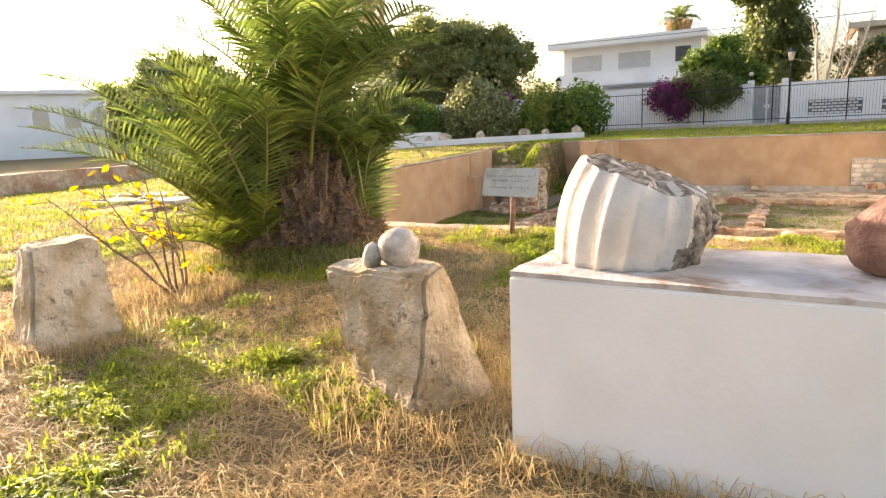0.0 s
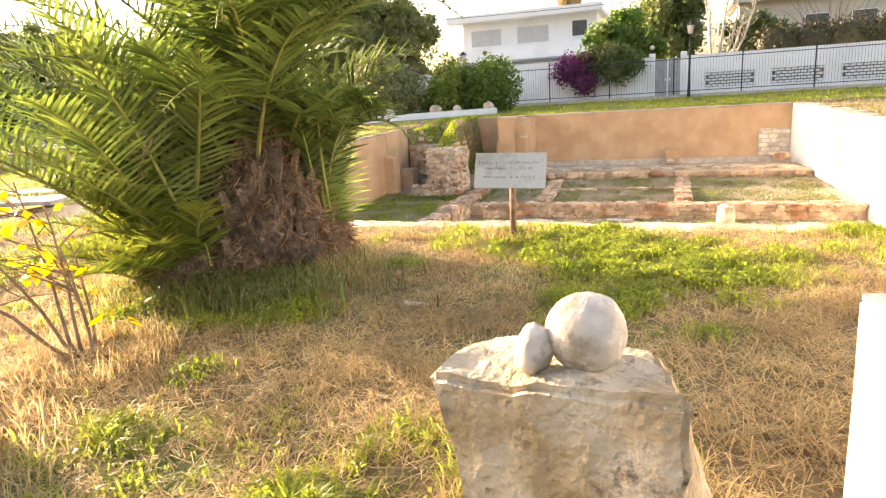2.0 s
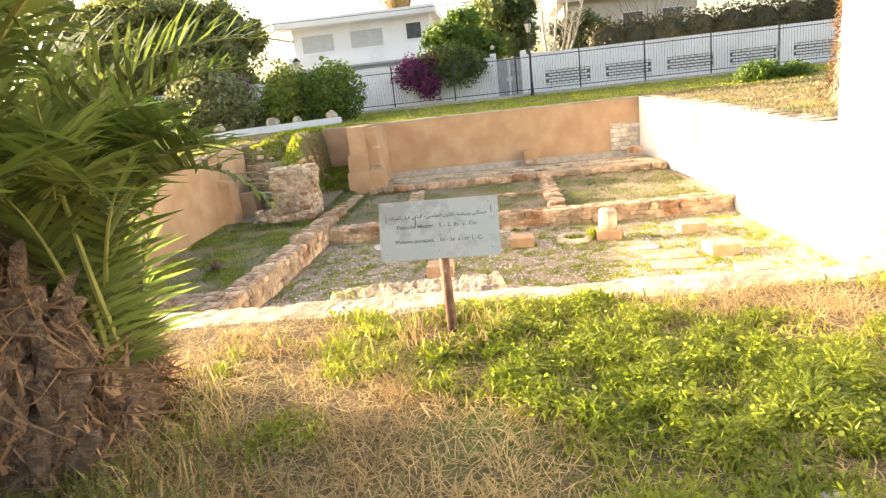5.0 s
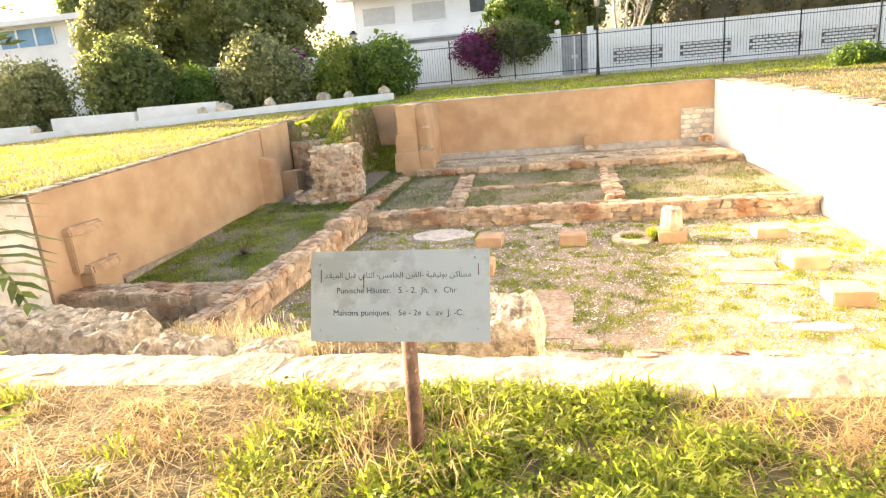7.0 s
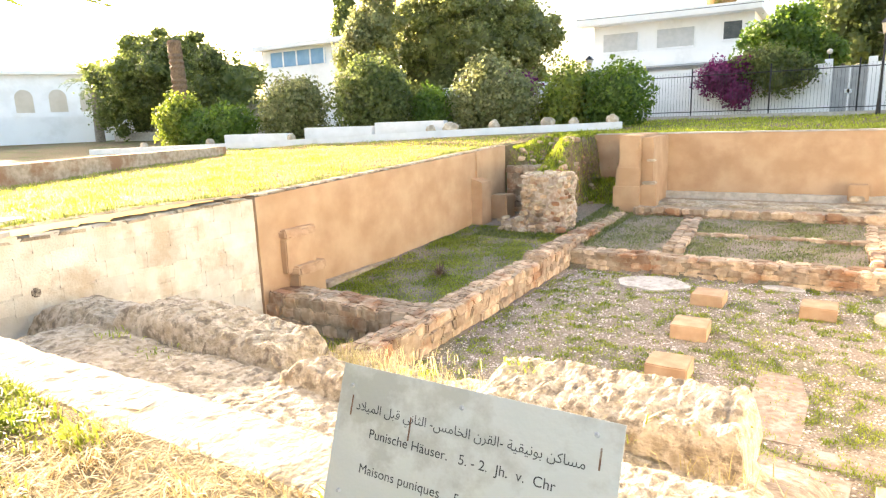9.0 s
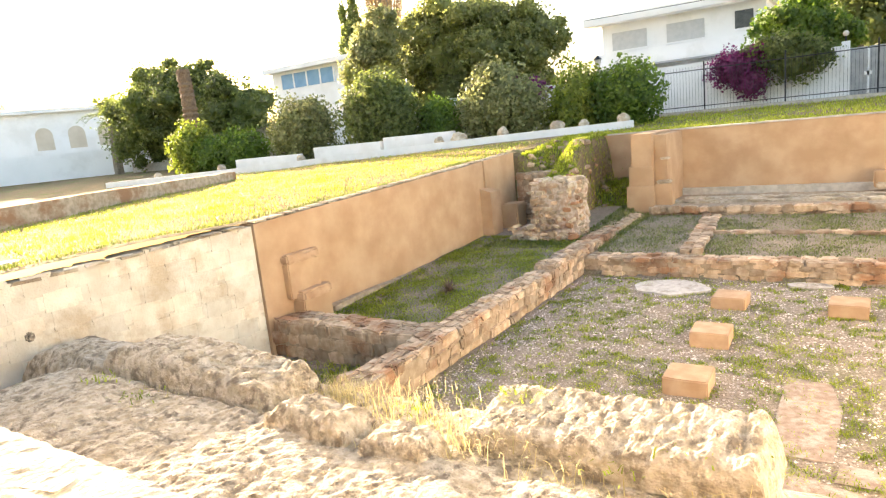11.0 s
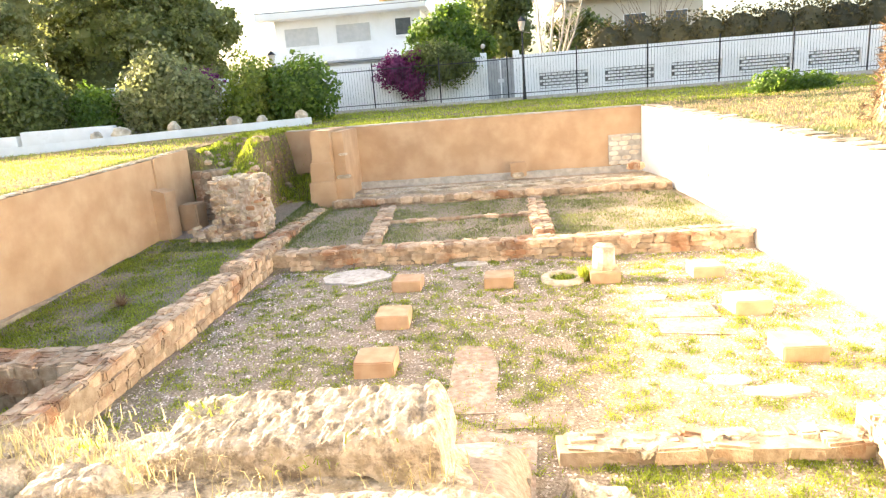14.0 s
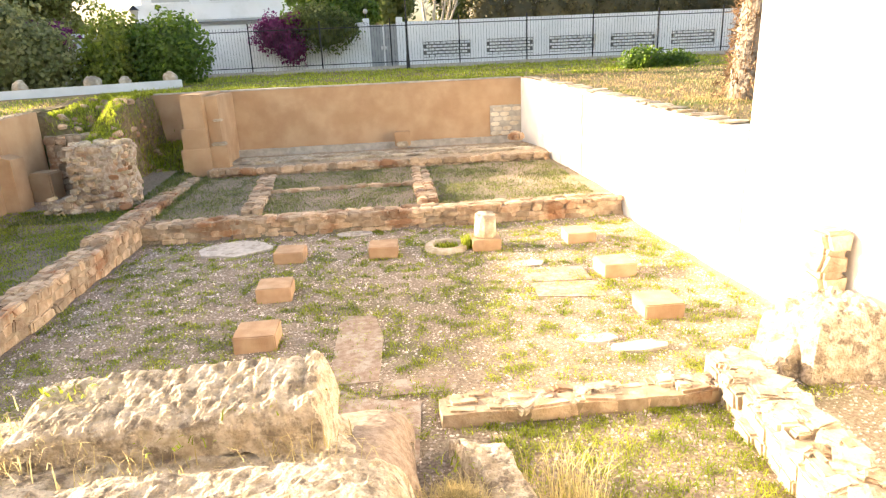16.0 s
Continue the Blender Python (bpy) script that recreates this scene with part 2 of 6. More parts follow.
# yellower copy of the frond, with sunlight put into its colour
M_FROND_SUNLIT = leafy("sunlit_palm_frond", (0.12, 0.16, 0.03), (0.22, 0.24, 0.05), 0.5, 0.4, 0.4)
M_RACHIS = material("palm_rib", (0.20, 0.22, 0.05), (0.28, 0.27, 0.08), 12, 0.5, 0.1, 60)
M_LEAF = leafy("shrub_leaf", (0.085, 0.145, 0.026), (0.15, 0.22, 0.04), 0.5)
M_LEAF_GOLD = leafy("sunny_shrub_leaf", (0.15, 0.20, 0.035), (0.25, 0.28, 0.06), 0.5)
M_LEAF_DARK = leafy("dark_tree_leaf", (0.105, 0.135, 0.04), (0.19, 0.22, 0.075), 0.55, 0.4)
M_LEAF_OLIVE = leafy("olive_shrub_leaf", (0.19, 0.21, 0.085), (0.31, 0.31, 0.15), 0.5)
M_LEAF_TREE = leafy("evergreen_tree_leaf", (0.17, 0.19, 0.06), (0.29, 0.30, 0.115), 0.55, 0.4)
M_PURPLE = leafy("bougainvillea_bract", (0.13, 0.022, 0.08), (0.22, 0.04, 0.14), 0.35)
M_YELLOW = leafy("yellow_autumn_leaf", (0.55, 0.36, 0.02), (0.62, 0.46, 0.04), 0.5)
M_TWIG = material("brown_twig", (0.16, 0.10, 0.06), (0.26, 0.17, 0.10), 12, 0.9, 0.4, 60)
M_STRAW = leafy("dry_grass", (0.41, 0.30, 0.145), (0.60, 0.46, 0.235), 0.38, 0.7, 0.4)
M_GRASS = leafy("green_grass", (0.20, 0.25, 0.035), (0.34, 0.37, 0.07), 0.62, 0.5, 0.4)
M_DRYWEED = leafy("pale_dry_weed", (0.44, 0.36, 0.17), (0.58, 0.50, 0.28), 0.35, 0.7, 0.3)
M_GRAVEL = material("pale_gravel", (0.50, 0.40, 0.31), (0.76, 0.67, 0.57), 5, 0.9, 0, vary=0.35)
M_WEED = leafy("olive_weed", (0.13, 0.16, 0.035), (0.22, 0.23, 0.07), 0.35, 0.6, 0.35)
# dark grey that stands for the shade inside the lattice gaps
M_LATTICE_SHADE = material("lattice_gap_shade", (0.20, 0.20, 0.19), (0.26, 0.26, 0.25), 6, 0.9, 0)
M_LAMPGLASS = material("lantern_glass", (0.55, 0.50, 0.42), (0.6, 0.55, 0.48), 4, 0.2, 0)


def stone_meshes(mat, count, rough=0.09):
    """A few rough-cut stones of unit size, to be shared by many pieces."""
    out = []
    for k in range(count):
        bm = box(-0.5, 0.5, -0.5, 0.5, -0.5, 0.5, bevel=0.16)
        for v in bm.verts:
            v.co += rough * noise.noise_vector(v.co * 1.6 + Vector((k * 7.3, k * 3.1, 1)))
        bmesh.ops.triangulate(bm, faces=bm.faces[:])
        me = bpy.data.meshes.new("stone")
        bm.to_mesh(me)
        bm.free()
        me.materials.append(mat)
        out.append(me)
    return out


STONES = stone_meshes(M_RUBBLE, 9, 0.17)
PALE = stone_meshes(M_LIME, 8, 0.16)
BLOCKS = stone_meshes(M_ASHLAR, 4, 0.025)


def piece(name, meshes, parent, x, y, z, sx, sy, sz, rz=0.0, tilt=2.0):
    """One stone of a wall, sharing its mesh with others."""
    ob = new(name, meshes[int(rng.integers(len(meshes)))])
    ob.parent = parent
    ob.matrix_basis = pose(x, y, z, rng.normal() * tilt, rng.normal() * tilt, rz + rng.normal() * tilt) @ Matrix.Diagonal((sx, sy, sz, 1))
    return ob


def course(parent, meshes, p, q, z0, z1, deep, size, jitter=0.025, name="stone"):
    """A row of stones from p to q, that fill the height z0 to z1."""
    (ax, ay), (bx, by) = p, q
    length = math.hypot(bx - ax, by - ay)
    turn = math.degrees(math.atan2(by - ay, bx - ax))
    s = 0.0
    while s < length - size * 0.4:
        w = min(size * rng.uniform(0.65, 1.4), length - s)
        c = (s + w / 2) / length
        h = (z1 - z0) * rng.uniform(0.9, 1.25)
        piece(name, meshes, parent, ax + (bx - ax) * c + rng.normal() * jitter, ay + (by - ay) * c + rng.normal() * jitter, z0 + h / 2, w * 1.08, deep * rng.uniform(0.95, 1.2), h, turn, 2.2)
        s += w


def structure(name, bm, mat, label, category="wall", smooth=False):
    return tagged(part(name, bm, mat, smooth=smooth), label, category, kind="structure")


# ---- walls of the excavation ----
def build_excavation_walls():
    back = structure("wall_north", box(-11.3, 3.1, 30.7, 31.1, -2.6, 0.72, cut=0.45, rough=0.018, freq=0.9), M_OCHRE, "ochre-rendered retaining wall at the back of the pit with damp stains")
    part("coping", box(-10.3, 3.1, 30.66, 31.14, 0.722, 0.77, cut=0.4, rough=0.015, freq=2), M_CONCRETE, back, "thin weathered coping")
    part("bare_patch", box(1.9, 3.08, 30.655, 30.7, -1.35, -0.25, cut=0.2, rough=0.01), M_CONCRETE, back, "patch where the render has fallen off")
    for row in range(6):
        z = -1.3 + row * 0.18
        for k in range(3):
            x = 2.08 + k * 0.37 + (row % 2) * 0.1
            if (row, k) not in ((2, 1), (4, 2), (1, 2)):
                piece("block", BLOCKS, back, x, 30.65, z, 0.33, 0.06, 0.15, 0, 0.6)
    part("footing", box(-7.6, 3.1, 30.5, 30.7, -1.7, -1.40, cut=0.3, rough=0.03), M_CONCRETE, back, "rough pale footing")
    # stepped pier at the west end
    pier = structure("wall_pier", box(-8.62, -7.95, 28.0, 30.7, -2.3, 0.78, bevel=0.02, cut=0.5, rough=0.012), M_OCHRE, "ochre-rendered stepped pier at the corner of the pit")
    part("step", box(-8.72, -7.9, 27.9, 28.02, -2.2, -0.3, bevel=0.02), M_OCHRE, pier)
    part("step", box(-8.78, -7.85, 27.8, 27.92, -2.2, -0.95, bevel=0.02), M_OCHRE, pier)
    part("return", box(-7.95, -7.55, 28.3, 30.7, -2.2, 0.7, bevel=0.03, cut=0.5, rough=0.012), M_OCHRE, pier)
    part("foot", box(-7.9, -7.35, 28.0, 28.5, -2.2, -0.9, bevel=0.03), M_OCHRE, pier)
    part("cap_stone", box(-7.85, -7.4, 28.05, 28.45, -0.9, -0.8, bevel=0.03), M_LIME, pier, "pale cap stone")
    part("cap_stone", box(-7.75, -7.45, 28.2, 28.5, -0.12, -0.04, bevel=0.03), M_LIME, pier, "pale cap stone")
    stub = structure("wall_stub", box(-1.78, -1.2, 30.0, 30.45, -1.5, -0.98, bevel=0.03, cut=0.2, rough=0.015), M_OCHRE, "small ochre stump against the back wall")
    part("base_stone", box(-1.72, -1.3, 29.7, 30.0, -1.5, -1.32, bevel=0.04, cut=0.2, rough=0.02), M_LIME, stub)
    # west ochre wall
    west = structure("wall_west", prism([(-12.6, 15.1), (-12.32, 24.3), (-12.75, 24.3), (-13.05, 15.1)], -2.9, [0.1, 0.46, 0.46, 0.1]), M_OCHRE, "long ochre-rendered retaining wall with rough top edge")
    part("thick_end", prism([(-12.26, 24.3), (-12.28, 26.47), (-12.8, 26.47), (-12.75, 24.3)], -2.6, [0.48, 0.57, 0.57, 0.48]), M_OCHRE, west)
    part("buttress", prism([(-11.95, 24.0), (-11.92, 24.6), (-12.4, 24.6), (-12.4, 24.0)], -2.4, [-0.5, -0.5, -0.35, -0.35]), M_OCHRE, west)
    part("foot", box(-12.2, -11.6, 25.1, 25.8, -2.3, -1.05, bevel=0.04, cut=0.3, rough=0.02), M_OCHRE, west)
    part("buttress_top", box(-12.70, -12.42, 15.68, 16.62, -1.68, -0.88, bevel=0.025, cut=0.2, rough=0.012), M_OCHRE, west)
    part("ledge", box(-12.70, -12.38, 15.66, 16.64, -0.90, -0.69, bevel=0.04, cut=0.09, rough=0.03, freq=7), M_OCHREBLOCK, west, "rough stone ledge")
    part("buttress_foot", box(-12.70, -12.26, 15.85, 16.72, -2.7, -1.72, bevel=0.025, cut=0.2, rough=0.012), M_OCHRE, west)
    part("ledge", box(-12.70, -12.22, 15.83, 16.74, -1.74, -1.53, bevel=0.04, cut=0.09, rough=0.03, freq=7), M_OCHREBLOCK, west, "rough stone ledge")
    part("foot_course", box(-12.72, -12.32, 16.8, 23.9, -2.6, -2.12, cut=0.3, rough=0.05, freq=2.5), M_MORTAR, west, "strip of bare rubble along the wall's foot")
    for k in range(26):
        y = 15.3 + k * 0.43
        piece("coping_stone", PALE, west, pit_left(y) - 0.16, y, 0.13 + 0.039 * (y - 15.1), 0.3, 0.4 * rng.uniform(0.8, 1.2), 0.05, 0, 1.5)
    # ashlar wall, south-west
    ash = structure("wall_southwest", prism([(-13.12, 8), (-12.66, 15.08), (-13.1, 15.08), (-13.6, 8)], -2.9, [-0.14, 0.06, 0.06, -0.14]), M_ASHLAR, "pale stone block wall, its joints washed over with lime")
    z, row = -2.75, 0
    while z < 0.0:
        h = 0.31
        y = 8.0 + (row % 2) * 0.3
        while y < 15.0:
            w = min(rng.uniform(0.5, 0.85), 15.05 - y)
            top = -0.12 + 0.028 * (y - 8)
            if z + h < top + 0.12 and (y > 10 or z > -1.2) and (y > 12.5 or z > -1.9) and w > 0.15:
                piece("block", BLOCKS, ash, float(np.interp(y + w / 2, [8, 15.08], [-13.12, -12.66])) + 0.004, y + w / 2, z + h / 2, 0.05, w * 1.04, h * 1.04, -3.7, 0.25)
            y += w
        z, row = z + h, row + 1
    for k in range(13):
        y = 8.2 + k * 0.54
        piece("coping_stone", PALE, ash, pit_left(y) - 0.22, y, -0.11 + 0.029 * (y - 8), 0.5, 0.52, 0.07, -3.7, 1.5)
    # no hole is cut: a dark block stands for its shade
    part("drain_hole_shade", box(-12.99, -12.86, 10.7, 10.83, -0.95, -0.8, bevel=0.03), M_BROKEN_AND_HOLE, ash, "dark block in place of a drain hole's shade")
    # east whitewashed wall and the tall one beside it
    east = structure("wall_east", prism([(3.9, 16.755), (4.3, 16.755), (4.1, 24), (3.5, 31.1), (3.1, 30.7), (3.4, 28.8), (3.6, 25.2), (3.68, 24.1), (3.76, 21.5)], -2.9, [0.24, 0.24, 0.42, 0.74, 0.74, 0.62, 0.5, 0.44, 0.36]), M_WHITE, "whitewashed rough retaining wall along the pit")
    for k in range(24):
        y = 17.5 + k * 0.56
        piece("coping_stone", PALE, east, pit_right(y) + 0.2, y, 0.28 + 0.036 * (y - 17.5), rng.uniform(0.35, 0.6), rng.uniform(0.35, 0.6), 0.05, rng.uniform(-20, 20), 2)
    for z in np.arange(-1.9, 0.1, 0.42):
        for y in np.arange(18.0 + (z * 2.1) % 0.4, 29.6, 0.9):
            piece("block", stone_white, east, pit_right(y) + 0.003, y, z + 0.2, 0.05, 0.86, 0.4, 2.2, 0.3)
    part("crack", box(3.54, 3.60, 24.55, 24.63, -1.9, 0.42, cut=0.2, rough=0.03), M_CONCRETE, east, "dark vertical seam")
    tall = structure("wall_southeast", box(4.0, 4.5, 4.0, 16.75, -2.9, 5.2, cut=0.8, rough=0.012), M_WHITE, "tall whitewashed wall beside the pit")
    part("plinth_course", box(3.9, 4.02, 8.05, 16.75, -2.9, -2.2, cut=0.4, rough=0.02), M_WHITE, tall)
    pier2 = base("stone_pier", 3.75, 14.2, -2.42, "small ochre stone pier against the white wall", "pier", "")
    for k in range(4):
        piece("stone", STONES, pier2, 0, 0, 0.55 + k * 0.3, 0.42, 0.4, 0.29, 4, 2)
    part("core", box(-0.16, 0.16, -0.16, 0.16, 0, 1.6, bevel=0.04), M_MORTAR, pier2)


stone_white = stone_meshes(M_WHITE, 4, 0.02)
build_excavation_walls()


M_RUINMORTAR = material("pale_lime_mortar", (0.44, 0.34, 0.25), (0.62, 0.52, 0.42), 9, 0.97, 1.0, 26, c3=(0.40, 0.24, 0.15), patch=2.5, bump_dist=0.05, cover=(0.5, 0.68))


def rock_mesh(x0, x1, y0, y1, z0, top, res=0.07, rough=0.07, power=7.0, seed=0.0, lean=0.0, ragged=0.12, slope=0.0):
    """A boulder as a folded sheet: steep ragged sides, pitted top that may lean along x and slope along y."""
    nx, ny = max(6, int((x1 - x0) / res)), max(6, int((y1 - y0) / res))
    verts, faces = [], []
    for i in range(nx + 1):
        for j in range(ny + 1):
            u, v = 2 * i / nx - 1, 2 * j / ny - 1
            x, y = x0 + (x1 - x0) * i / nx, y0 + (y1 - y0) * j / ny
            p = Vector((x, y, seed))
            e = max(abs(u), abs(v)) + ragged * (noise.noise(p * 1.7) * 0.6)
            fall = max(0.0, 1 - max(0.0, e) ** power)
            n1 = 0.5 + noise.noise(p * 1.1) * 1.1 + noise.noise(p * 3.1) * 0.6 + 1.5 * min(0.5, noise.voronoi(p * 4.5 + noise.noise_vector(p * 3) * 0.5)[0][0]) - 0.55 + 0.8 * min(0.4, noise.voronoi(p * 11)[0][0]) - 0.2 - abs(noise.noise(p * 9)) * 0.5 - abs(noise.noise(p * 21)) * 0.5 + 0.1
            pit = max(0.0, 0.42 - noise.voronoi(p * 7.5 + noise.noise_vector(p * 4) * 0.6)[0][0]) * 1.6
            z = z0 + (top + lean * u + slope * v - z0) * fall - rough * pit * fall + rough * n1 * (0.4 + 0.6 * fall)
            side = 0.12 * (1 - fall)
            verts.append((x - u * side * 0.5 + 0.02 * noise.noise(p * 5), y - v * side * 0.5 + 0.02 * noise.noise(p * 5 + Vector((9, 9, 9))), z))
    n = ny + 1
    for i in range(nx):
        for j in range(ny):
            faces.append((i * n + j, (i + 1) * n + j, (i + 1) * n + j + 1, i * n + j + 1))
    return verts, faces


# ---- low ancient walls ----
def rubble(parent, meshes, x0, x1, y0, y1, z, count, small, large, shear=0.0):
    """Loose uneven stones bedded in a wall's top."""
    for _ in range(count):
        y = rng.uniform(y0, y1)
        w = rng.uniform(small, large)
        piece("stone", meshes, parent, rng.uniform(x0, x1) + shear * (y - y0), y, z + rng.normal() * 0.015, w, w * rng.uniform(0.55, 0.9), rng.uniform(0.07, 0.15), rng.uniform(0, 180), 5)


def build_low_walls():
    label = "low rubble wall of an ancient house"
    long = structure("wall_long", box(-8.72, -8.13, 12.2, 27.6, -2.9, -1.94, cut=0.4, rough=0.02), M_MORTAR, "long low rubble wall with flat weathered top")
    part("core_end", box(-8.7, -8.15, 20.0, 27.5, -2.0, -1.83, cut=0.3, rough=0.02), M_MORTAR, long)
    for z, h in ((-2.45, 0.2), (-2.26, 0.2), (-2.07, 0.18)):
        course(long, STONES, (-8.17, 12.3), (-8.15, 27.5), z, z + h, 0.12, 0.33)
    for x in (-8.25, -8.45, -8.63):
        course(long, STONES, (x, 12.3), (x, 20.0), -2.03, -1.9, 0.2, 0.3)
        course(long, STONES, (x, 20.0), (x, 27.5), -1.93, -1.79, 0.2, 0.3)
    mid = structure("wall_middle", box(-8.1, 3.72, 21.66, 22.2, -2.9, -2.0, cut=0.4, rough=0.02), M_MORTAR, "low rubble cross wall of coursed brown stones")
    for z in (-2.45, -2.31, -2.17):
        course(mid, STONES, (-8.05, 21.7), (3.72, 21.64), z, z + 0.15, 0.14, 0.32)
    course(mid, STONES, (-8.05, 21.78), (3.72, 21.72), -2.06, -1.94, 0.3, 0.3)
    course(mid, STONES, (-8.05, 22.07), (3.72, 22.02), -2.07, -1.94, 0.3, 0.36)
    rear = structure("wall_rear", box(-8.0, 3.4, 27.6, 30.7, -2.9, -1.64, cut=0.5, rough=0.03), M_MORTAR, "low terrace wall of rubble in front of the back wall")
    course(rear, STONES, (-7.9, 27.58), (3.35, 27.5), -2.0, -1.82, 0.16, 0.34)
    course(rear, STONES, (-7.9, 27.62), (3.35, 27.56), -1.82, -1.62, 0.3, 0.4)
    course(rear, PALE, (-7.4, 28.6), (3.1, 28.5), -1.68, -1.56, 0.4, 0.5)
    course(rear, PALE, (-7.2, 29.5), (3.0, 29.4), -1.68, -1.58, 0.4, 0.6)
    for k in range(3):
        piece("stone", STONES, rear, 2.7 + rng.normal() * 0.15, 29.3 + 0.25 * k, -1.3, 0.35, 0.3, 0.25, rng.uniform(0, 90), 5)
    for name, p, q in (("wall_cross", (-5.6, 22.3), (-6.0, 27.5)), ("wall_cross", (-1.15, 22.3), (-1.1, 27.5))):
        w = structure(name, prism([(p[0] - 0.2, p[1]), (p[0] + 0.2, p[1]), (q[0] + 0.2, q[1]), (q[0] - 0.2, q[1])], -2.6, -1.98), M_MORTAR, label)
        course(w, STONES, (p[0] - 0.13, p[1]), (q[0] - 0.13, q[1]), -2.02, -1.84, 0.26, 0.34)
        course(w, STONES, (p[0] + 0.13, p[1]), (q[0] + 0.13, q[1]), -2.02, -1.85, 0.26, 0.34)
    w = structure("wall_kerb", box(-5.6, -1.34, 24.75, 24.95, -2.6, -1.95), M_MORTAR, "narrow stone kerb between two low walls")
    course(w, STONES, (-5.55, 24.85), (-1.35, 24.8), -2.0, -1.86, 0.24, 0.4)
    w = structure("wall_basin", box(-12.58, -8.75, 15.2, 15.9, -2.95, -2.1, cut=0.4, rough=0.02), M_MORTAR, "dark low basin wall of small stones")
    for z in (-2.75, -2.48, -2.25):
        course(w, STONES, (-12.55, 15.2), (-8.75, 15.2), z, z + 0.25, 0.12, 0.3)
    for y in (15.35, 15.6, 15.82):
        course(w, STONES, (-12.55, y), (-8.8, y), -2.12, -1.98, 0.26, 0.4)
    w = structure("wall_low", box(-1.7, 1.75, 12.78, 13.14, -2.8, -2.25, cut=0.2, rough=0.025), M_MORTAR, label)
    for y, size in ((12.84, 0.42), (12.96, 0.3), (13.08, 0.36)):
        course(w, STONES, (-1.65, y + 0.05), (1.7, y), -2.42, -2.24, 0.17, size, 0.03)
    rubble(w, PALE, -1.5, 1.7, 12.85, 13.08, -2.25, 16, 0.12, 0.3)
    w = structure("wall_room", prism([(1.05, 8.1), (1.7, 8.1), (2.3, 13.45), (1.72, 13.45)], -2.8, -2.1), M_MORTAR, "low rubble wall beside a small room, sunlit")
    for z in (-2.45, -2.28):
        course(w, PALE, (1.12, 8.2), (1.74, 13.4), z, z + 0.17, 0.14, 0.3)
        course(w, STONES, (1.72, 8.2), (2.28, 13.3), z, z + 0.17, 0.14, 0.34)
    rubble(w, PALE, 1.15, 1.7, 8.2, 13.4, -2.09, 110, 0.14, 0.4, 0.112)
    rubble(w, STONES, 1.15, 1.7, 8.2, 13.4, -2.10, 45, 0.12, 0.3, 0.112)
    v, f = rock_mesh(-1.78, -1.22, 8.2, 12.5, -2.7, -1.96, 0.045, 0.06, 8, 77.0, 0.0, 0.2)
    v = [(x + 0.2 * (12.4 - y), y, z) for x, y, z in v]
    tagged(raw("wall_pier_low", v, f, M_ROCK), "short worn stone wall stub", "wall", kind="structure")
    # rim of the pit
    rim = structure("wall_rim", box(-13.3, 4.05, 7.58, 8.04, -2.9, 0.05), M_MORTAR, "flat pale limestone rim along the pit's edge")
    v, f = rock_mesh(-13.3, 4.05, 7.5, 8.12, -0.35, 0.12, 0.05, 0.022, 9, 71.0, 0.0, 0.10)
    raw("rim_rock", v, f, M_LIME, rim, "rough worn limestone bedding")
    for k in range(12):
        x = -12.6 + k * 1.38 + rng.normal() * 0.12
        piece("slab", PALE, rim, x, 7.8 + rng.normal() * 0.04, 0.095, rng.uniform(0.3, 0.6), rng.uniform(0.25, 0.42), 0.08, rng.normal() * 8, 1.5)


build_low_walls()


# ---- rocks ----
def boulder(name, size, mat, label, category, m, seed=0.0, group="", flat=0.75, rough=0.22, sub=3):
    """A free-lying stone, rounded and dented."""
    bm = bmesh.new()
    bmesh.ops.create_icosphere(bm, subdivisions=sub, radius=0.5)
    for v in bm.verts:
        d = v.co.normalized()
        v.co *= 1 + rough * (noise.noise(d * 1.6 + Vector((seed, 2, seed))) + 0.5 * noise.noise(d * 3.7 + Vector((seed, 5, 1))))
        v.co = Vector((v.co.x * size[0], v.co.y * size[1], max(v.co.z, -0.5 * flat) * size[2]))
    ob = part(name, bm, mat, smooth=True)
    ob.matrix_world = m
    return tagged(ob, label, category, group)


M_SHELF = material("trodden_earth", (0.29, 0.21, 0.15), (0.45, 0.35, 0.27), 14, 0.95, 0.9, 40, c3=(0.42, 0.34, 0.26), patch=3, bump_dist=0.03, cover=(0.55, 0.75))


def bank_height(x, y):
    """Height of the slipped earth bank in the pit's north-west corner."""
    def ease(a):
        a = min(1.0, max(0.0, a))
        return a * a * (3 - 2 * a)

    rough = 0.30 * noise.noise((x * 1.7, y * 1.7, 3)) + 0.14 * noise.noise((x * 4.5, y * 4.5, 3))
    front = float(np.interp(x, [-12.9, -11.2, -10.8, -9.3], [26.7, 26.6, 25.1, 25.0])) + 0.5 * rough
    k = ease((y - front) / 3.4)
    low = float(np.interp(x, [-12.7, -12.0, -11.0], [0.56, 0.4, -0.45]))
    crest = low + (land(x, y) + 0.03 - low) * k + 0.45 * rough * (1 - k)
    hollow = -2.0 + 1.0 * ease((y - 27.2) / 3.5) + 0.2 * rough
    edge = float(np.interp(y, [25.3, 27.5, 30.0, 30.7], [-9.5, -10.2, -10.4, -10.3])) + 0.6 * rough
    solid = ease((y - front) / 0.35 + 0.5) * ease((edge - x) / 0.4 + 0.5)
    if y > 30.75:
        solid = 1.0
    return hollow + (crest - hollow) * solid


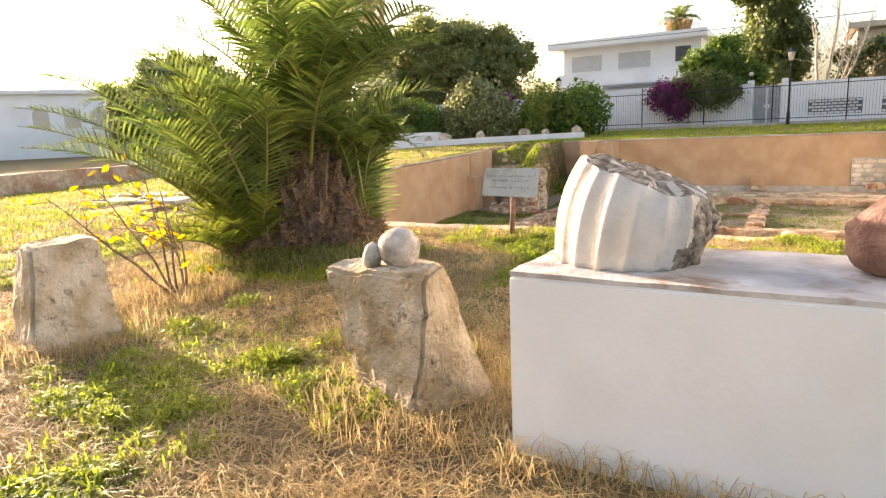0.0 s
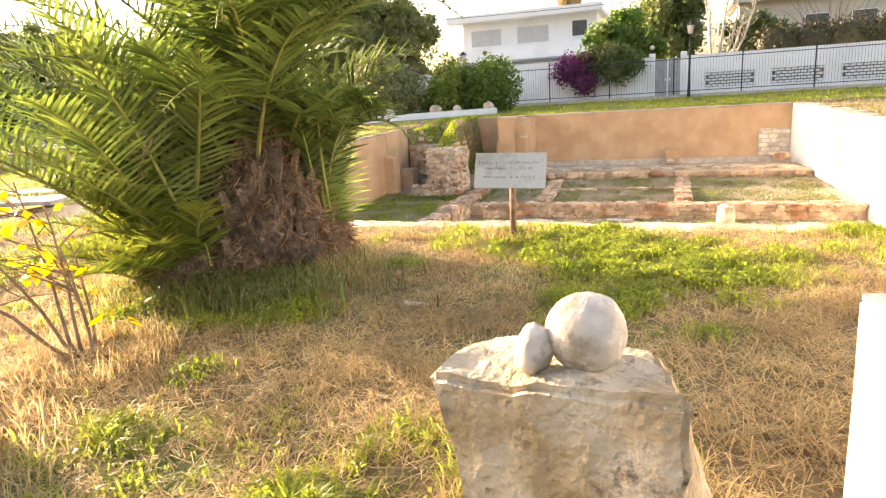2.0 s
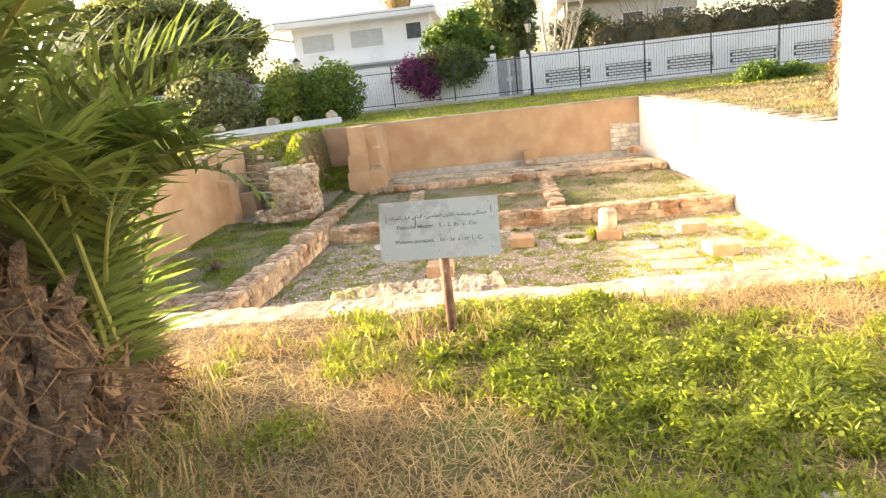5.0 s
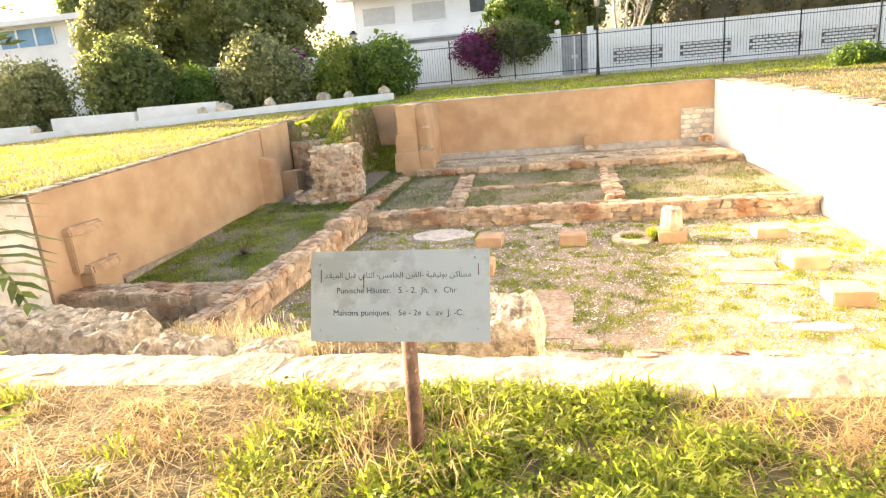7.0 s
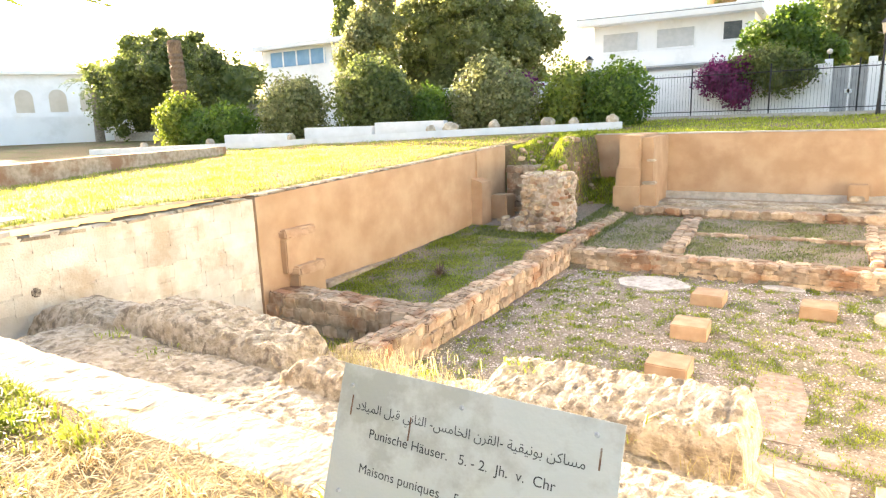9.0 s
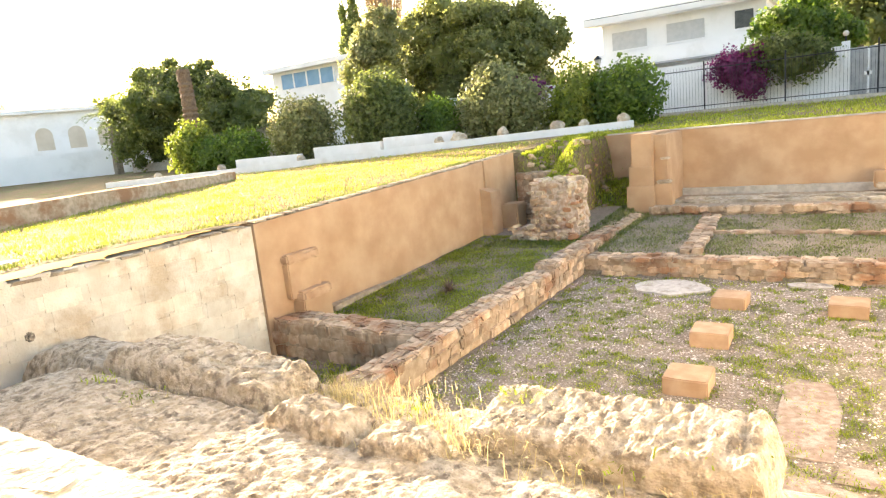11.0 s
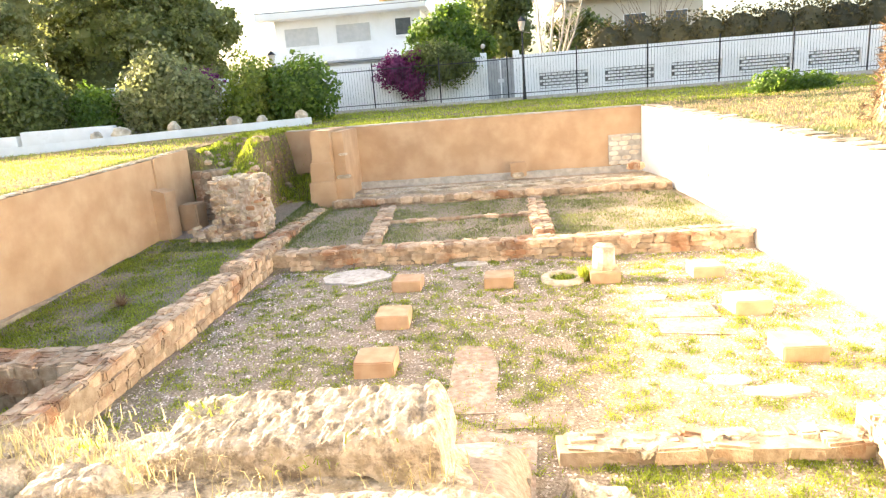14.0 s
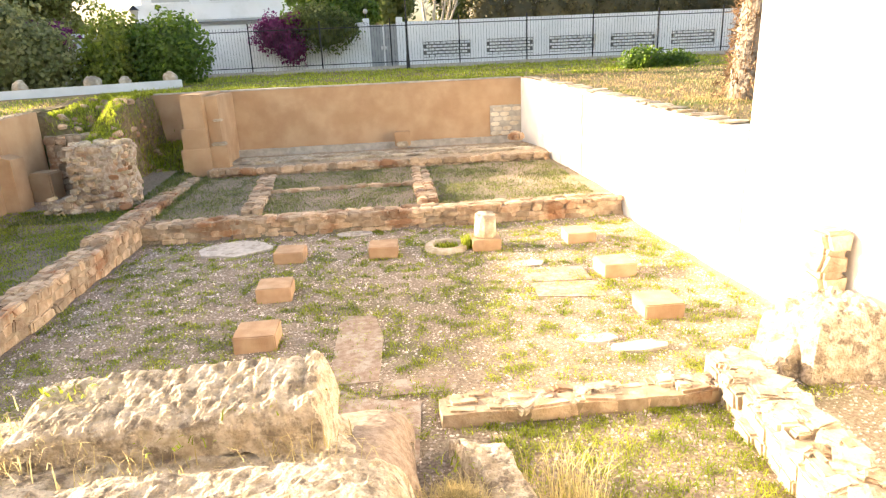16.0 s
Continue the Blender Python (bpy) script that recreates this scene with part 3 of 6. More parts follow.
def build_rocks():
    v, f = rock_mesh(-13.3, -2.0, 8.0, 12.25, -2.8, -1.36, 0.11, 0.07, 16)
    tagged(raw("terrace", v, f, M_ROCK, smooth=False), "uneven rubble terrace below the pit's rim", "terrace", kind="structure")
    for name, args, label in (
        ("rock_slab", (-11.8, -1.98, 8.1, 10.68, -1.9, -1.10, 0.045, 0.05, 40, 3.0, -0.03, 0.02, -0.02), "broad sloping slab of pitted pale rock"),
        ("rock_ridge", (-5.35, -2.66, 10.98, 11.72, -1.7, -0.95, 0.03, 0.07, 16, 8.0, 0.02, 0.16, 0.11), "long ridge of pitted limestone with a jagged end"),
        ("rock_block", (-10.9, -7.6, 10.55, 11.7, -1.7, -0.86, 0.045, 0.10, 8, 15.0, -0.05), "grey-topped block of eroded rock"),
        ("rock_block", (-8.9, -7.4, 10.5, 11.6, -1.7, -0.92, 0.045, 0.11, 7, 21.0, 0.02), "crumbling yellow eroded rock"),
        ("rock_block", (-7.3, -6.0, 10.25, 11.0, -1.7, -0.98, 0.045, 0.11, 6, 27.0, 0.0), "crumbling yellow eroded rock"),
        ("rock_block", (-6.1, -5.2, 10.3, 10.9, -1.6, -1.08, 0.045, 0.10, 6, 35.0, 0.0), "small crumbling eroded rock"),
        ("rock_block", (-13.0, -10.2, 10.3, 11.7, -1.9, -0.98, 0.07, 0.08, 4.0, 31.0, 0.0), "dark weathered rock at the wall's foot"),
        ("rock_block", (2.75, 4.0, 12.9, 14.2, -2.5, -1.62, 0.05, 0.11, 7, 41.0, 0.08), "sunlit lump of pale masonry against the white wall"),
        ("rock_block", (2.5, 3.6, 13.1, 14.0, -2.5, -2.0, 0.06, 0.07, 4, 44.0, 0.0), "low ledge of pale masonry"),
    ):
        v, f = rock_mesh(*args)
        if name == "rock_ridge":
            v = [(x, y, z + 0.15 * max(0.0, 1 - abs(x + 2.82 + 0.05 * noise.noise((x, y * 6, 1))) / 0.14) * (z > -1.25)) for x, y, z in v]
        tagged(raw(name, v, f, M_ROCK), label, "rock")
    v, f = rock_mesh(-5.7, -1.95, 10.45, 12.9, -2.7, -1.68, 0.07, 0.03, 14, 51.0, 0.0, 0.1, -0.43)
    tagged(raw("rock_shelf", v, f, M_SHELF), "trodden earth-covered rock shelf", "rock")
    # rubble mass in the north-west corner
    mass = structure("wall_ruin", box(-10.42, -9.0, 23.75, 24.75, -2.4, -0.26, cut=0.16, rough=0.13, freq=1.9), M_RUINMORTAR, "standing lump of rubble masonry, top overgrown", "ruin")
    for z in np.arange(-1.95, -0.35, 0.17):
        out = 0.24 if z < -1.6 else 0.0
        for p, q in (((-10.42 - 2.6 * out, 23.7 - out), (-9.0, 23.78 - out)), ((-8.98, 23.85), (-9.1, 24.7))):
            ln = math.hypot(q[0] - p[0], q[1] - p[1])
            u = rng.uniform(0, 0.2)
            while u < ln:
                w = rng.uniform(0.09, 0.3)
                piece("stone", STONES if rng.random() < 0.55 else PALE, mass, p[0] + (q[0] - p[0]) * u / ln, p[1] + (q[1] - p[1]) * u / ln + rng.normal() * 0.05, z + rng.normal() * 0.04 + 0.08, w, 0.17, rng.uniform(0.07, 0.16), rng.uniform(-12, 12), 10)
                u += w * rng.uniform(0.95, 1.6)
    part("foot", box(-11.05, -9.15, 23.5, 24.5, -2.4, -1.62, cut=0.16, rough=0.10, freq=1.9), M_RUINMORTAR, mass, "wider broken footing")
    for k in range(14):
        piece("stone", PALE, mass, rng.uniform(-10.35, -9.1), rng.uniform(23.8, 24.6), -0.22, 0.3, 0.25, 0.16, rng.uniform(0, 90), 8)
    # earth bank behind it
    verts, faces = [], []
    xs, ys = np.linspace(-12.9, -8.4, 64), np.linspace(24.6, 31.6, 80)
    for x in xs:
        for y in ys:
            verts.append((x, y, bank_height(x, y)))
    n = len(ys)
    for i in range(len(xs) - 1):
        for j in range(n - 1):
            if not (xs[i] < -12.4 and ys[j] < 26.5):
                faces.append((i * n + j, (i + 1) * n + j, (i + 1) * n + j + 1, i * n + j + 1))
    tagged(raw("ground_bank", verts, faces, M_TURF, smooth=True), "grassy earth bank sliding into the pit's corner", "bank", kind="structure")
    for k in range(70):
        x, y = rng.uniform(-11.9, -9.6), rng.uniform(25.6, 29.8)
        w = rng.uniform(0.1, 0.3)
        piece("stone", STONES, mass, x, y, bank_height(x, y) + 0.02, w, w * 0.8, w * 0.6, rng.uniform(0, 90), 15)
    ruin = structure("wall_ruin_back", box(-12.2, -10.6, 26.4, 26.9, -2.3, -0.15, cut=0.25, rough=0.06), M_MORTAR, "dark rubble wall remnant behind the ruin", "ruin")
    for z in np.arange(-2.0, -0.2, 0.2):
        course(ruin, STONES, (-12.15, 26.36), (-10.7, 26.4), z, z + 0.2, 0.16, 0.3, 0.03)


build_rocks()


# ---- courtyard things ----
def build_courtyard():
    for x, y, tone in ((-4.55, 15.2, 0), (-4.6, 17.22, 1), (-4.62, 19.37, 2), (-2.63, 19.3, 3), (-0.4, 19.33, 4), (1.68, 19.36, 5), (1.71, 17.18, 6), (1.69, 15.2, 7)):
        ob = part("sandstone_block", box(-0.31, 0.31, -0.31, 0.31, -0.05, 0.25, bevel=0.018, cut=0.15, rough=0.008, seed=tone), M_OCHREBLOCK)
        ob.matrix_world = pose(x + 0.31, y + 0.31, -2.42, 0, 0, rng.uniform(-4, 4))
        tagged(ob, "square ochre sandstone column base standing on the courtyard floor", "column base", "column bases of the courtyard")
    bm = bmesh.new()
    bmesh.ops.create_cone(bm, segments=28, radius1=0.235, radius2=0.225, depth=0.52, cap_ends=True)
    bmesh.ops.subdivide_edges(bm, edges=bm.edges[:], cuts=3, use_grid_fill=True)
    for v in bm.verts:
        k = 0.035 * noise.noise(v.co * 6) + 0.03 * noise.noise(v.co * 13)
        v.co += v.co.normalized() * k
        if v.co.z > 0.2:
            v.co.z += 0.10 * noise.noise(v.co * 5 + Vector((3, 3, 3))) - 0.12 * max(0, v.co.x)
    col = part("column_drum", bm, M_LIME, smooth=True)
    col.matrix_world = pose(-0.09, 19.64, -1.91)
    tagged(col, "worn broken column stump standing on its base", "column")
    # well ring
    bm = bmesh.new()
    n = 36
    prof = [(0.30, 0.0), (0.30, 0.17), (0.33, 0.2), (0.44, 0.2), (0.48, 0.16), (0.49, 0.0)]
    ring = [[bm.verts.new(((r + 0.012 * noise.noise((math.cos(2 * math.pi * k / n) * 3, math.sin(2 * math.pi * k / n) * 3, z * 9))) * math.cos(2 * math.pi * k / n), r * math.sin(2 * math.pi * k / n), z)) for r, z in prof] for k in range(n)]
    for k in range(n):
        for i in range(len(prof) - 1):
            bm.faces.new((ring[k][i], ring[k][i + 1], ring[(k + 1) % n][i + 1], ring[(k + 1) % n][i]))
    well = part("well_head", bm, M_LIME, smooth=True)
    well.matrix_world = pose(-0.95, 19.74, -2.51)
    tagged(well, "round pale stone well ring set in the floor", "well")
    # flush slabs
    for x, y, rx, ry, name, label in ((-5.7, 20.72, 0.78, 0.62, "floor_slab", "pale flat patch of lime floor"), (-3.0, 21.35, 0.42, 0.22, "floor_slab", "pale flat stone before the low wall"), (0.55, 18.25, 0.3, 0.18, "floor_slab", "pale flat stone in the floor"), (1.25, 14.35, 0.42, 0.14, "floor_slab", "pale broken slab in the floor"), (0.75, 14.7, 0.3, 0.14, "floor_slab", "pale broken slab in the floor"), (-5.4, 14.2, 0.35, 0.25, "floor_slab", "flat grey stone in the floor")):
        pts = []
        for k in range(26):
            a = 2 * math.pi * k / 26
            r = 1 + 0.22 * noise.noise((math.cos(a) * 1.8 + x, math.sin(a) * 1.8, y))
            pts.append((x + rx * r * math.cos(a), y + ry * r * math.sin(a)))
        tagged(part(name, prism(pts, -2.5, -2.375), M_PALEPAD), label, "slab")
    for pts, label in (([(-3.08, 14.0), (-2.42, 14.0), (-2.35, 15.4), (-2.5, 16.2), (-3.05, 16.3)], "long reddish paving slab flush with the floor"), ([(-2.4, 13.6), (-1.45, 13.62), (-1.4, 13.98), (-2.35, 14.0)], "reddish paving slab flush with the floor"), ([(0.32, 16.5), (1.45, 16.3), (1.5, 17.1), (0.35, 17.2)], "reddish paving slab flush with the floor"), ([(0.33, 17.25), (1.48, 17.15), (1.5, 17.9), (0.3, 18.05)], "reddish paving slab flush with the floor"), ([(-3.05, 12.3), (-2.0, 12.2), (-1.9, 13.4), (-2.5, 13.55), (-3.0, 13.9)], "reddish trodden slab flush with the floor")):
        tagged(part("paving_slab", prism(pts, -2.5, -2.402), M_REDPAVE), label, "slab")
    # dead bush in the strip
    bm = bmesh.new()
    for k in range(90):
        a, e = rng.uniform(0, 6.28), rng.uniform(0.1, 1.2)
        d = Vector((math.cos(a) * math.cos(e), math.sin(a) * math.cos(e), math.sin(e)))
        p, q = d * 0.05, d * rng.uniform(0.25, 0.55)
        s = Vector((-d.y, d.x, 0)).normalized() * 0.012
        bm.faces.new([bm.verts.new(c) for c in (p - s, p + s, q)])
    b = part("dead_bush", bm, M_TWIG)
    b.matrix_world = pose(-10.3, 18.6, floor_height(-10.3, 18.6))
    tagged(b, "low brown dead bush on the grass strip", "bush")


M_PALEPAD = material("pale_lime_floor", (0.52, 0.46, 0.39), (0.66, 0.60, 0.53), 9, 0.9, 0.7, 40, c3=(0.40, 0.33, 0.26), patch=4, bump_dist=0.015)
M_REDPAVE = material("reddish_paving", (0.32, 0.22, 0.155), (0.44, 0.34, 0.255), 12, 0.9, 0.7, 40, c3=(0.48, 0.41, 0.33), patch=3)
build_courtyard()


# ---- the lawn's stones, plinth and sign ----
def hewn(corners_low, corners_high, mat, name, rough=0.02, cuts=9, freq=4.0):
    """A hewn block between a lower and an upper four-cornered outline."""
    bm = bmesh.new()
    lo = [bm.verts.new(c) for c in corners_low]
    hi = [bm.verts.new(c) for c in corners_high]
    bm.faces.new(lo[::-1])
    bm.faces.new(hi)
    for i in range(4):
        bm.faces.new((lo[i], lo[(i + 1) % 4], hi[(i + 1) % 4], hi[i]))
    bmesh.ops.bevel(bm, geom=bm.edges[:], offset=0.022, segments=2, affect="EDGES")
    bmesh.ops.subdivide_edges(bm, edges=[e for e in bm.edges if e.calc_length() > 0.1], cuts=cuts, use_grid_fill=True)
    bmesh.ops.triangulate(bm, faces=[f for f in bm.faces if len(f.verts) > 4])
    for v in bm.verts:
        p = v.co * freq
        v.co += rough * (noise.noise_vector(p) + 0.5 * noise.noise_vector(p * 3.1)) - Vector((0, 0, 1.2 * rough * max(0, noise.noise(p * 1.9)))) * (v.co.z > 0.6)
    return part(name, bm, mat, smooth=False)


def build_lawn_things():
    ob = hewn([(-2.03, 2.66, -0.15), (-1.60, 2.42, -0.15), (-1.22, 2.86, -0.15), (-1.75, 3.2, -0.15)], [(-2.17, 2.53, 0.77), (-1.48, 2.48, 0.80), (-1.58, 2.78, 0.81), (-2.08, 2.86, 0.80)], M_LICHEN, "stone_block", 0.026, 14)
    tagged(ob, "leaning weathered limestone block with a pitted top", "stone block")
    ob = hewn([(-4.42, 2.14, -0.15), (-4.30, 2.78, -0.15), (-4.9, 3.0, -0.15), (-5.05, 2.3, -0.15)], [(-4.77, 2.40, 0.75), (-4.69, 2.88, 0.77), (-5.12, 3.0, 0.76), (-5.2, 2.5, 0.75)], M_LICHEN, "stone_block", 0.025)
    tagged(ob, "tapered lichen-spotted limestone stump standing in the grass", "stone block")
    bm = bmesh.new()
    bmesh.ops.create_icosphere(bm, subdivisions=4, radius=0.108)
    for v in bm.verts:
        v.co *= 1 + 0.045 * noise.noise(v.co * 14) + 0.03 * noise.noise(v.co * 30)
    ob = part("stone_ball", bm, M_MARBLE, smooth=True)
    ob.matrix_world = pose(-1.755, 2.66, 0.88)
    tagged(ob, "grey-white stone ball resting on the leaning block", "stone ball")
    boulder("pebble", (0.10, 0.09, 0.16), M_MARBLE, "small pale stone wedged beside the stone ball", "stone", pose(-1.885, 2.60, 0.84, 0, 12, 30), 3.0)
    # plinth
    bm = box(0, 4.2, 0, 0.80, -0.2, 0.83, bevel=0.012, cut=0.3, rough=0.006, freq=1.5)
    plinth = part("plinth", bm, M_WHITE)
    plinth.matrix_world = pose(-1.03, 2.375, 0.02, 0, 0, -1.6)
    tagged(plinth, "long whitewashed masonry plinth with a scuffed top", "plinth")
    part("top_skim", box(0.006, 4.19, 0.006, 0.79, 0.83, 0.85, cut=0.12, rough=0.006, freq=6), M_SCUFF, plinth, "worn greyish top skim, paint flaking")
    # fluted drum
    bm = bmesh.new()
    n, m = 160, 16
    rings = []
    for j in range(m + 1):
        row = []
        for i in range(n):
            a = 2 * math.pi * i / n
            flute = 1 - 0.075 * abs(math.sin(a * 9)) ** 0.85
            c, s = math.cos(a), math.sin(a)
            right = min(1.0, max(0.0, c - 0.66) * 3.5)
            h = 0.385 - 0.10 * c + 0.03 * noise.noise((c * 3, s * 3, 2))
            z = h * j / m
            r = 0.35 * (flute * (1 - right) + right * (0.93 + 0.09 * noise.noise((c * 4, s * 4, z * 9)) + 0.06 * noise.noise((c * 11, s * 11, z * 22))))
            r *= 1.02 - 0.16 * (j / m) ** 4 - 0.12 * (1 - j / m) ** 3
            row.append(bm.verts.new((r * c + 0.20 * z, r * s * 0.95 + 0.06 * z, z)))
        rings.append(row)
    for j in range(m):
        for i in range(n):
            bm.faces.new((rings[j][i], rings[j][(i + 1) % n], rings[j + 1][(i + 1) % n], rings[j + 1][i]))
    bm.faces.new(rings[0][::-1])
    mid = sum((v.co for v in rings[-1]), Vector()) / n
    inner = rings[-1]
    for f in (0.93, 0.8, 0.6, 0.35, 0.12):
        row = []
        for v in rings[-1]:
            p = mid.lerp(v.co, f)
            row.append(bm.verts.new(p + Vector((0, 0, 0.035 * (1 - f) + 0.03 * noise.noise(p * 9) + 0.015 * noise.noise(p * 25)))))
        for i in range(n):
            bm.faces.new((inner[i], inner[(i + 1) % n], row[(i + 1) % n], row[i]))
        inner = row
    bm.faces.new(inner)
    drum = part("column_drum", bm, M_FLUTED, smooth=True)
    rough = [f.index for f in drum.data.polygons if f.center.x - 0.2 * f.center.z > 0.245 + 0.05 * noise.noise(f.center * 9) or (f.normal.z > 0.75 and f.center.z > 0.15)]
    kept, torn = bmesh.new(), bmesh.new()
    for half, drop in ((kept, True), (torn, False)):
        half.from_mesh(drum.data)
        half.faces.ensure_lookup_table()
        chosen = set(rough)
        bmesh.ops.delete(half, geom=[f for f in half.faces if (f.index in chosen) == drop], context="FACES")
    kept.to_mesh(drum.data)
    kept.free()
    part("broken_face", torn, M_BROKEN_AND_HOLE, drum, "dark pitted broken side and top", smooth=True)
    drum.matrix_world = pose(-0.64, 2.80, 0.868) @ Matrix.Diagonal((1.0, 1.0, 0.95, 1))
    tagged(drum, "tilted fragment of a fluted marble column on the plinth", "column")
    boulder("red_stone", (0.52, 0.42, 0.36), M_REDSTONE, "rounded red-brown porous stone on the plinth", "stone", pose(0.44, 2.84, 1.0, 0, 0, 15), 6.0, rough=0.12, sub=4)
    boulder("stone", (0.2, 0.16, 0.12), M_MARBLE, "fist-sized pale stone lying in the grass", "stone", pose(-1.63, 5.36, 0.11, 0, 0, 30), 9.0)
    boulder("stone", (0.24, 0.2, 0.14), M_LIME, "flat pale stone at the palm's foot", "stone", pose(-4.15, 5.6, 0.08, 0, 0, 60), 12.0)
    boulder("stone", (0.10, 0.08, 0.07), M_LIME, "small pale stone in dry grass", "stone", pose(-3.55, 4.05, 0.06, 0, 0, 10), 13.0)
    bm = box(-0.09, 0.09, -0.02, 0.02, 0, 0.012, cut=0.02, rough=0.012, freq=9)
    ob = part("paper_scrap", bm, M_PAINT)
    ob.matrix_world = pose(-3.26, 5.04, 0.10, 5, 8, 25)
    tagged(ob, "crumpled white scrap of paper on dry grass", "litter")


M_SCUFF = material("scuffed_whitewash", (0.40, 0.38, 0.36), (0.66, 0.63, 0.60), 5, 0.75, 0.5, 40, c3=(0.30, 0.22, 0.16), patch=2.2, cover=(0.52, 0.62))
M_FLUTED = material("fluted_marble", (0.58, 0.52, 0.44), (0.72, 0.67, 0.60), 5, 0.75, 0.7, 34, c3=(0.36, 0.27, 0.19), patch=3.2, cover=(0.55, 0.68), bump_dist=0.012)
build_lawn_things()


def build_sign():
    W, H = 0.708, 0.352
    sign = base("information_sign", -3.018, 7.03, land(-3.018, 7.03) - 0.02, "grey aluminium information sign on a rusty post", "sign", rz=2.0)
    tilt = pose(-0.012, 0.04, 0.824 - sign.location.z, 70.5, 0, 0) @ pose(0, 0, 0, 0, 0, -1.2)
    bm = box(-W / 2, W / 2, -H / 2, H / 2, -0.0025, 0.0025, bevel=0.0012)
    panel = part("panel", bm, M_SIGN, sign)
    panel.matrix_basis = tilt
    bm = bmesh.new()
    bmesh.ops.create_cone(bm, segments=14, radius1=0.031, radius2=0.031, depth=0.74, cap_ends=True)
    post = part("post", bm, M_RUST, sign, "rusty round steel post with flaking paint", smooth=True)
    post.matrix_basis = pose(0.0, 0.062, 0.31, -13.4, -2.0, 0)
    for u, v in ((0.05, 0.855), (0.485, 0.88), (0.922, 0.91), (0.06, 0.125), (0.49, 0.14), (0.935, 0.145)):
        bm = bmesh.new()
        bmesh.ops.create_cone(bm, segments=8, radius1=0.0062, radius2=0.004, depth=0.007, cap_ends=True)
        part("bolt", bm, M_STEEL, panel).matrix_basis = pose((u - 0.5) * W, (v - 0.5) * H, 0.006)
    for u, v, h in ((0.06, 0.72, 0.05), (0.94, 0.78, 0.045), (0.305, 0.66, 0.055)):
        part("stain", box(-0.002, 0.002, -h / 2, h / 2, 0, 0.0008), M_RUST, panel, "dark run-off streak").matrix_basis = pose((u - 0.5) * W, (v - 0.5) * H, 0.0026)
    arabic = [[0xFEE3, 0xFEB4, 0xFE8E, 0xFEDB, 0xFEE6], [0xFE91, 0xFEEE, 0xFEE7, 0xFEF4, 0xFED8, 0xFEF4, 0xFE94], [0x2D, 0xFE8D, 0xFEDF, 0xFED8, 0xFEAE, 0xFEE5], [0xFE8D, 0xFEDF, 0xFEA8, 0xFE8E, 0xFEE3, 0xFEB2, 0x2D], [0xFE8D, 0xFEDF, 0xFE9C, 0xFE8E, 0xFEE7, 0xFEF2], [0xFED7, 0xFE92, 0xFEDE], [0xFE8D, 0xFEDF, 0xFEE4, 0xFEF4, 0xFEFC, 0xFEA9]]
    first = " ".join("".join(chr(c) for c in word[::-1]) for word in arabic[::-1])
    for text, u0, u1, v0 in ((first, 0.08, 0.90, 0.70), ("Punische H\u00e4user.   5. - 2.  Jh.  v.  Chr", 0.152, 0.822, 0.53), ("Maisons puniques.   5e - 2e  s.  av  J. -C.", 0.132, 0.858, 0.285)):
        def lettering(body):
            cu = bpy.data.curves.new("word", "FONT")
            cu.body = body
            tmp = bpy.data.objects.new("word", cu)
            me = bpy.data.meshes.new_from_object(tmp)
            bpy.data.objects.remove(tmp)
            me.materials.clear()
            me.materials.append(M_INK)
            xs = [v.co.x for v in me.vertices] or [0.0, 0.01]
            return me, min(xs), max(xs)

        _, lo, hi = lettering(text)
        k = (u1 - u0) * W / max(0.01, hi - lo)
        end = 0
        for word in text.split():
            end = text.index(word, end) + len(word)
            right = lettering(text[:end])[2]
            me, a, b = lettering(word)
            for v in me.vertices:
                v.co = Vector(((v.co.x - b + right - lo) * k, v.co.y * k, 0))
            ob = new("word", me)
            ob.parent = panel
            ob["label"] = "black lettering"
            ob.matrix_basis = pose((u0 - 0.5) * W, (v0 - 0.5) * H, 0.0032)


build_sign()


# ---- plants ----
def sheet(name, V, F, mat, parent=None):
    """A mesh from arrays of corners and equal-sided faces."""
    me = bpy.data.meshes.new(name)
    V, F = np.asarray(V, np.float32), np.asarray(F, np.int32)
    me.vertices.add(len(V))
    me.vertices.foreach_set("co", V.ravel())
    k = F.shape[1]
    me.loops.add(F.size)
    me.loops.foreach_set("vertex_index", F.ravel())
    me.polygons.add(len(F))
    me.polygons.foreach_set("loop_start", np.arange(0, F.size, k, dtype=np.int32))
    me.update(calc_edges=True)
    me.materials.append(mat)
    ob = new(name, me)
    ob.parent = parent
    return ob


def unit(a):
    return a / np.maximum(1e-9, np.linalg.norm(a, axis=-1, keepdims=True))


